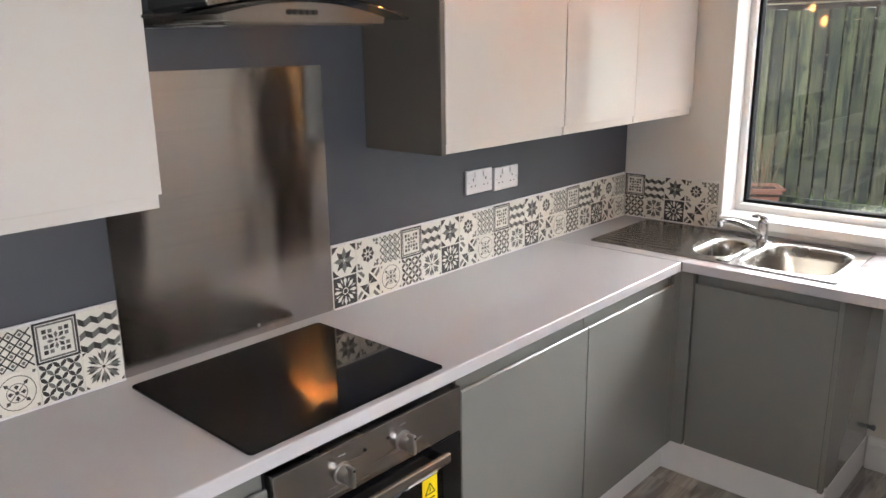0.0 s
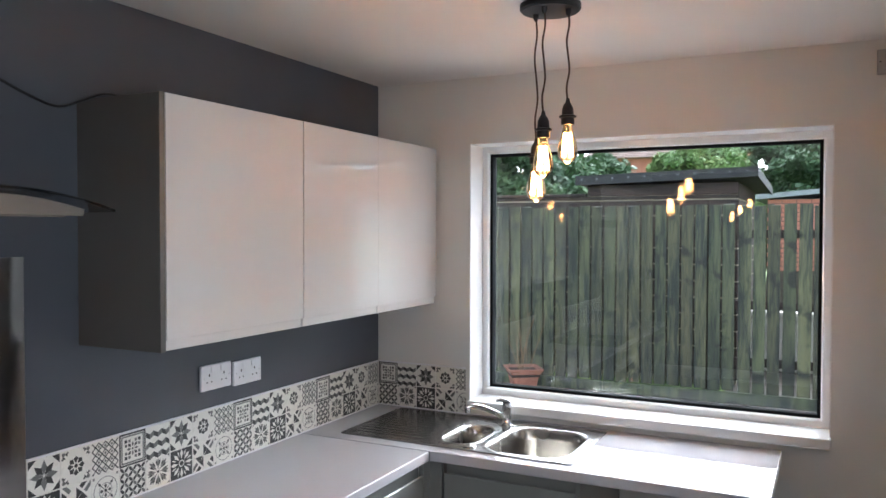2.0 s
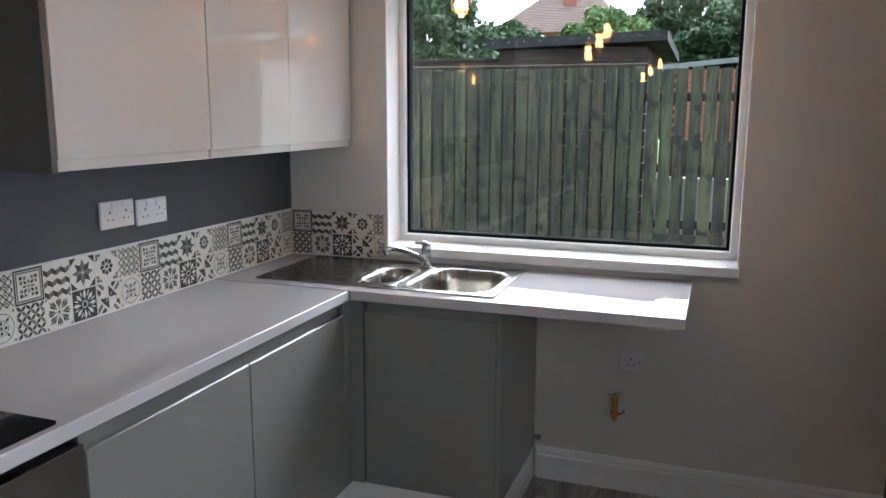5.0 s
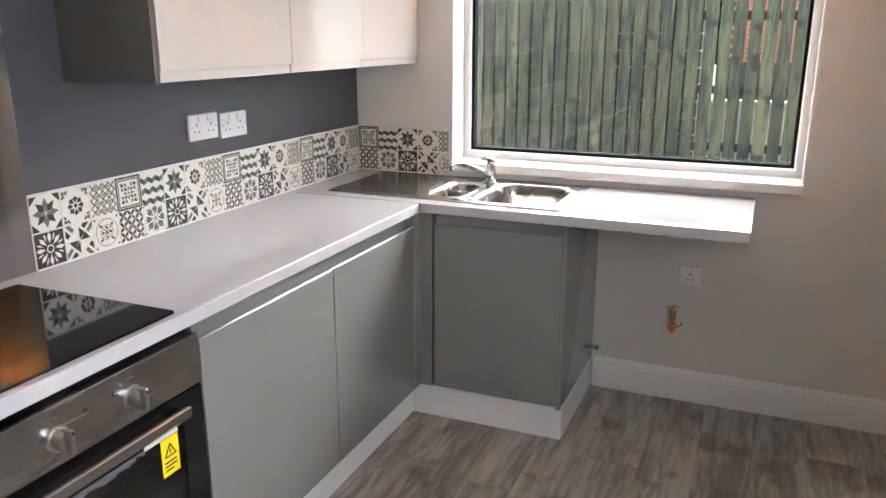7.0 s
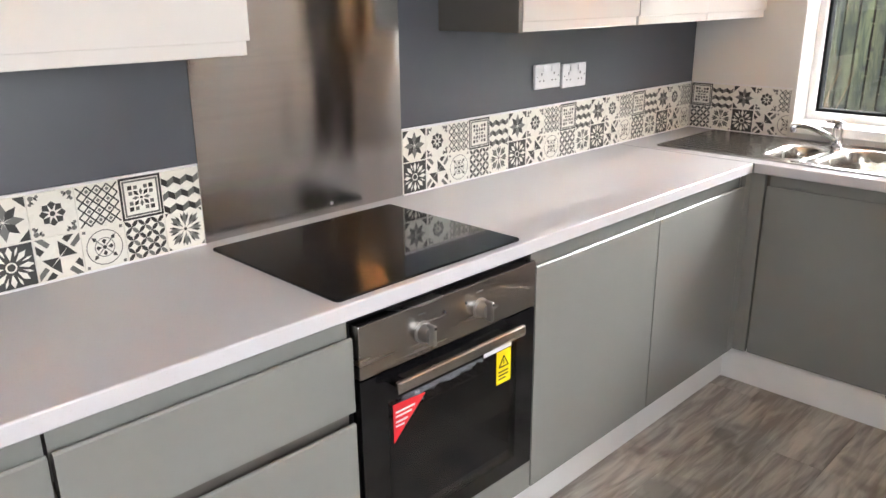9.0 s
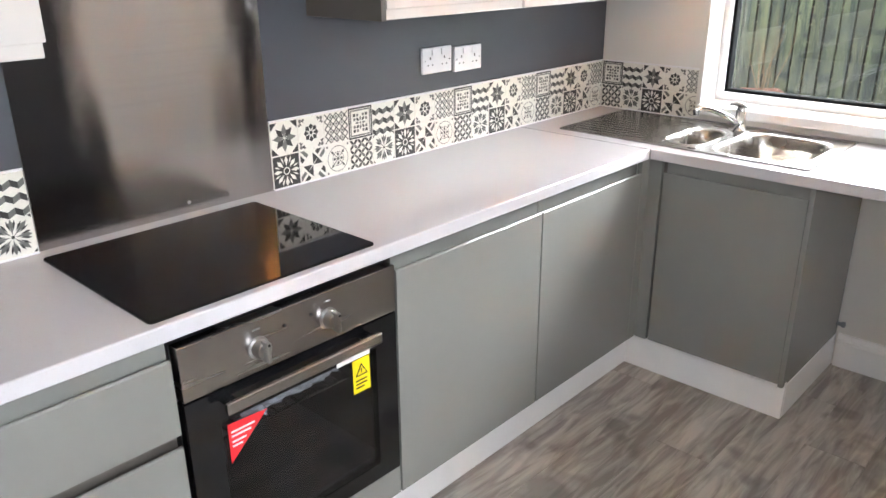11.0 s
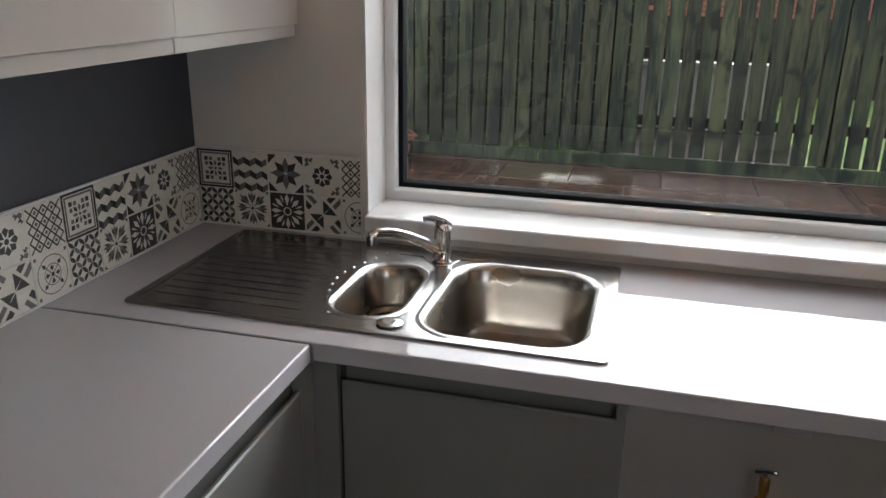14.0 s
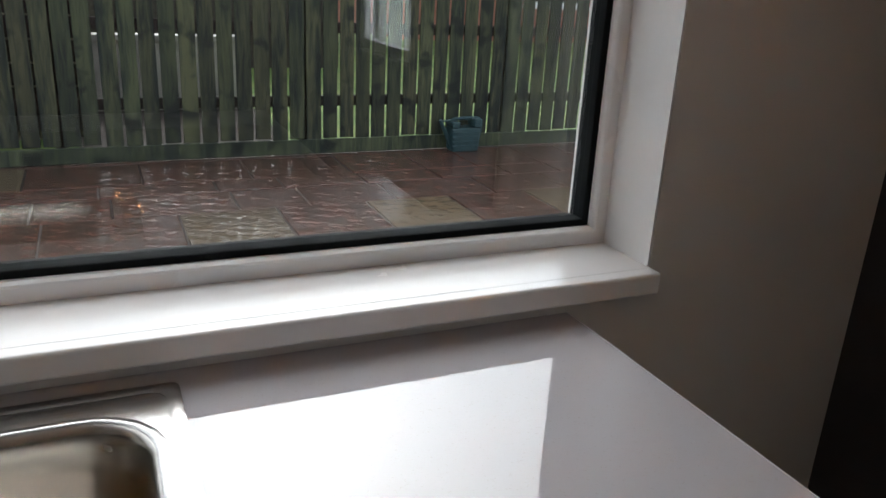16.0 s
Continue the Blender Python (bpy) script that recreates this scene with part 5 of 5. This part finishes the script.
for i in range(11):
    xx = -0.80 + i * 0.19
    part("nail", lathe(bmesh.new(), [(0.011, 0), (0.010, -0.003), (0.004, -0.005)], (xx, 6.10, 2.415 + 0.025 * (xx - 1.19)), 8, "y"), JOINT, shed)

# low brick outbuilding with a felt roof
OX, OY, OZ = 0.98, 11.0, 2.28
outb = thing("brick_outbuilding", (OX + 1.8, OY + 1.2, GZ), "low red brick outbuilding with a grey felt roof", "outbuilding")
part("wall", boxed(OX, OX + 3.6, OY, OY + 2.4, GZ - 0.03, OZ), MORTAR, outb)
me = bpy.data.meshes.new("brick")
b = boxed(-0.1075, 0.1075, -0.008, 0.004, -0.0325, 0.0325)
b.to_mesh(me)
b.free()
me.materials.append(BRICK_RED)
for r in range(16):
    for c in range(16):
        ob = new("brick", me)
        ob.parent = outb
        ob.location = (0.11 - 1.8 + c * 0.225 + (0.1125 if r % 2 else 0) * (c < 15), -1.2, OZ - 0.04 - r * 0.075 - GZ)
bm = boxed(OX - 0.2, OX + 3.8, OY - 0.15, OY + 2.5, OZ + 0.01, OZ + 0.09)
for v in bm.verts:
    v.co.z += 0.085 * (v.co.x - OX)
part("roof", bm, GREY_FELT, outb, "pale grey felt roof")
setting("flower_bed", boxed(0.9, 2.6, FENCE_Y + 0.2, 7.45, GZ - 0.031, GZ - 0.01), SOIL, "bare dark soil bed behind the fence", "flower bed")
low = thing("garden_wall", (1.75, 7.55, GZ), "low pale rendered garden wall behind the fence", "garden wall")
part("wall", boxed(1.02, 2.46, 7.46, 7.62, GZ - 0.03, 0.66), PALE_CONCRETE, low)
part("coping", boxed(0.99, 2.49, 7.43, 7.65, 0.66, 0.72, 0.008), PALE_CONCRETE, low, "flat pale coping")


def house(name, centre, size, eaves, ridge, turn, label, front_windows, hip=True, chimney=True):
    """A brick house with a pitched or hipped roof, windows and a chimney; windows are (x, z, w, h) on its front."""
    h = thing(name, (*centre, GZ), label, "house")
    w, d = size
    part("wall", boxed(centre[0] - w / 2, centre[0] + w / 2, centre[1] - d / 2, centre[1] + d / 2, GZ - 0.03, eaves), BRICK_RED, h, "red brick wall")
    bm = bmesh.new()
    o = 0.35
    rx = w / 2 - (w * 0.22 if hip else -o)
    cx, cy = centre
    base = [bm.verts.new((cx + sx * (w / 2 + o), cy + sy * (d / 2 + o), eaves)) for sx, sy in ((-1, -1), (1, -1), (1, 1), (-1, 1))]
    top = [bm.verts.new((cx - rx, cy, ridge)), bm.verts.new((cx + rx, cy, ridge))]
    bm.faces.new((base[0], base[1], top[1], top[0]))
    bm.faces.new((base[2], base[3], top[0], top[1]))
    bm.faces.new((base[1], base[2], top[1]))
    bm.faces.new((base[3], base[0], top[0]))
    bm.faces.new(base[::-1])
    roof = part("roof", bm, ROOF_TILE, h, "red-brown tiled roof")
    rows = 22
    bm = bmesh.new()
    for i in range(rows):
        t = i / rows
        y0 = cy - (d / 2 + o) * (1 - t)
        z0 = eaves + (ridge - eaves) * t
        xl = (w / 2 + o) * (1 - t) + rx * t
        n = max(4, int(2 * xl / 0.33))
        for k in range(n):
            a = cx - xl + 2 * xl * k / n
            bb = cx - xl + 2 * xl * (k + 0.92) / n
            run = (d / 2 + o) / rows
            rise = (ridge - eaves) / rows
            v = [bm.verts.new(p) for p in ((a, y0 - 0.03, z0 + 0.05), (bb, y0 - 0.03, z0 + 0.05), (bb, y0 + run, z0 + rise + 0.02), (a, y0 + run, z0 + rise + 0.02))]
            bm.faces.new(v)
            lo2 = [bm.verts.new(p) for p in ((a, y0 - 0.03, z0 + 0.01), (bb, y0 - 0.03, z0 + 0.01))]
            bm.faces.new((lo2[0], lo2[1], v[1], v[0]))
    tagged(part("roof_tiles", bm, ROOF_TILE, roof), kind="stuff")
    yf = cy - d / 2
    for x, z, ww, hh in front_windows:
        bm = ring(bmesh.new(), cx + x - ww / 2, cx + x + ww / 2, z, z + hh, 0.08, yf - 0.03, yf + 0.05, 0.006)
        box(bm, cx + x - 0.03, cx + x + 0.03, yf - 0.03, yf + 0.02, z + 0.08, z + hh - 0.08)
        wd = part("window", bm, UPVC, h, "white plastic window")
        part("pane", boxed(cx + x - ww / 2 + 0.07, cx + x + ww / 2 - 0.07, yf - 0.012, yf - 0.004, z + 0.07, z + hh - 0.07), HOB_GLASS, wd, "dark window pane")
        part("sill", boxed(cx + x - ww / 2 - 0.06, cx + x + ww / 2 + 0.06, yf - 0.10, yf + 0.01, z - 0.07, z - 0.002), UPVC, wd)
    if chimney:
        ch = part("chimney", boxed(cx - 0.2, cx + 0.5, cy - 1.3, cy - 0.6, ridge - 1.6, ridge + 0.08), BRICK_RED, roof, "red brick chimney")
    h.rotation_euler = (0, 0, radians(turn))
    return h


house("house", (-5.83, 38.0), (5.5, 8.0), 5.2, 7.37, 0, "red brick house with a hipped tiled roof and chimney", ((-1.6, 3.9, 0.9, 1.1), (0.6, 3.9, 0.8, 1.1), (-1.4, 1.0, 1.4, 1.2), (1.0, 1.0, 1.4, 1.2)))
house("house", (13.5, 20.0), (12.0, 8.0), 5.2, 7.4, 0, "pale red brick house with white plastic windows", ((-1.4, 3.58, 0.95, 0.8), (-2.65, 3.55, 0.8, 0.8), (-3.8, 3.6, 0.42, 0.75), (-0.2, 3.75, 0.42, 0.5), (2.6, 3.55, 1.2, 0.9), (-2.0, 0.8, 1.8, 1.2), (2.6, 0.8, 1.8, 1.2)), False, False)


def tree(name, place, height, spread, material, leaf, count, seed, label, low=0.25, cone=0.0):
    """A tapered trunk with limbs and a crown of many small leaves in uneven clumps."""
    rnd = random.Random(seed)
    x, y = place
    t = thing(name, (x, y, GZ), label, "tree", "garden trees")
    bm = bmesh.new()
    tube(bm, curve_points([(x, y, GZ - 0.05), (x + 0.05, y, height * 0.3), (x - 0.04, y + 0.05, height * 0.6), (x, y, height * 0.92)], 4), [0.16 * height / 5 * (1 - 0.07 * i) for i in range(13)], 8)
    clumps = []
    for i in range(int(120 * spread)):
        f = rnd.random() ** 0.8
        z = height * (low + (1 - low) * f)
        lim = spread * ((1 - f) * cone + (1 - cone) * math.sqrt(max(0.05, 1 - (2 * f - 0.9) ** 2)))
        a = rnd.uniform(0, 2 * math.pi)
        r = lim * math.sqrt(rnd.random())
        c = Vector((x + r * math.cos(a), y + r * math.sin(a), z))
        clumps.append((c, rnd.uniform(0.14, 0.34) * max(0.6, spread / 2)))
        if i % 6 == 0:
            tube(bm, curve_points([(x, y, max(0.3, z - 0.5 * r - 0.2)), ((x * 0.6 + c.x * 0.4), (y * 0.6 + c.y * 0.4), z - 0.15), c], 3), [0.035, 0.032, 0.028, 0.022, 0.018, 0.013, 0.008], 5)
    part("trunk", bm, BARK, t)
    me = bpy.data.meshes.new("crown")
    vs, fs = [], []
    for _ in range(int(1.8 * count)):
        c, r = clumps[rnd.randrange(len(clumps))]
        d = Vector((rnd.gauss(0, 1), rnd.gauss(0, 1), rnd.gauss(0, 0.75)))
        p = c + d.normalized() * r * rnd.random() ** 0.45
        u = Vector((rnd.gauss(0, 1), rnd.gauss(0, 1), rnd.gauss(0, 1))).normalized()
        v = u.orthogonal().normalized()
        s = leaf * rnd.uniform(0.6, 1.3)
        k = len(vs)
        vs += [p - u * s, p + v * s * 0.6, p + u * s, p - v * s * 0.6]
        fs.append((k, k + 1, k + 2, k + 3))
    me.from_pydata(vs, [], fs)
    me.materials.append(material)
    crown = new("crown", me)
    crown.parent = t
    crown.location = -Vector((x, y, GZ))
    return t


tree("conifer", (-3.9, 11.5), 4.0, 2.1, LEAF_DARK, 0.060, 34000, 1, "dark green bushy conifer behind the shed", 0.15)
tree("conifer", (-2.3, 12.4), 3.2, 1.5, LEAF_DARK, 0.055, 24000, 2, "dark green spreading conifer behind the shed", 0.15)
tree("conifer", (-5.3, 10.6), 4.2, 1.9, LEAF_DARK, 0.06, 30000, 12, "tall dark green conifer at the garden's edge", 0.1)
tree("conifer", (-2.9, 10.6), 2.9, 1.2, LEAF_DARK, 0.055, 18000, 13, "low dark green conifer behind the shed", 0.15)
tree("shrub_tree", (-2.6, 17.5), 3.1, 1.5, LEAF_LIGHT, 0.06, 16000, 9, "fresh green bush in front of a house", 0.2)
tree("broadleaf_tree", (-0.7, 15.0), 3.75, 1.6, LEAF_LIGHT, 0.065, 26000, 3, "fresh green broadleaf tree", 0.2)
tree("broadleaf_tree", (0.7, 16.5), 4.6, 1.5, LEAF_DARK, 0.065, 26000, 4, "tall dark green broadleaf tree", 0.2)
tree("broadleaf_tree", (2.5, 14.8), 4.25, 1.8, LEAF_DARK, 0.065, 32000, 5, "dark green broad tree behind the outbuilding", 0.2)
tree("broadleaf_tree", (5.4, 16.0), 4.7, 2.0, LEAF_LIGHT, 0.07, 20000, 6, "green broadleaf tree further along", 0.2)

# ---- patio slabs and floor planks ----
rnd = random.Random(11)
patio = thing("patio", (0, 0.3, GZ), "wet reddish and buff stone patio slabs", "patio", kind="structure")
slabs = {}
y = 0.30
row = 0
while y < FENCE_Y - 0.10:
    d = (0.45, 0.60, 0.45, 0.30, 0.60)[row % 5]
    d = min(d, FENCE_Y - 0.03 - y)
    x = -5.0 + 0.23 * (row % 3)
    while x < 7.6:
        w = rnd.choice((0.45, 0.60, 0.60, 0.75))
        buff = rnd.random() < 0.14
        key = (w, round(d, 2), buff)
        if key not in slabs:
            b = boxed(0.006, w - 0.006, 0.006, d - 0.006, -0.012, 0, 0.005, 1)
            me = bpy.data.meshes.new("slab")
            b.to_mesh(me)
            b.free()
            me.materials.append(BUFF_SLAB if buff else SLAB)
            slabs[key] = me
        ob = new("slab", slabs[key])
        ob.parent = patio
        ob.location = (x, y - 0.3, rnd.uniform(-0.002, 0.002))
        ob.rotation_euler = (radians(rnd.uniform(-0.25, 0.25)), radians(rnd.uniform(-0.25, 0.25)), 0)
        x += w
    y += d
    row += 1

floor = thing("floor", (0, 0, 0), "grey oak-look laminate plank floor", "floor", kind="structure")
PW, PL = 0.192, 1.285
planks = {}
for c in range(14):
    x0 = c * PW - 0.06
    y1 = 0.0 + rnd.choice((0, 0.32, 0.64, 0.96))
    while y1 > SOUTH:
        a, b = max(SOUTH, y1 - PL), min(-0.001, y1)
        xa, xb = max(0.001, x0), min(EAST - 0.001, x0 + PW)
        if b - a > 0.02 and xb - xa > 0.01:
            bm = boxed(xa + 0.0004, xb - 0.0004, a + 0.0004, b - 0.0004, -0.008, 0, 0.0009, 1)
            part("plank", bm, LAMINATE, floor)
        y1 -= PL
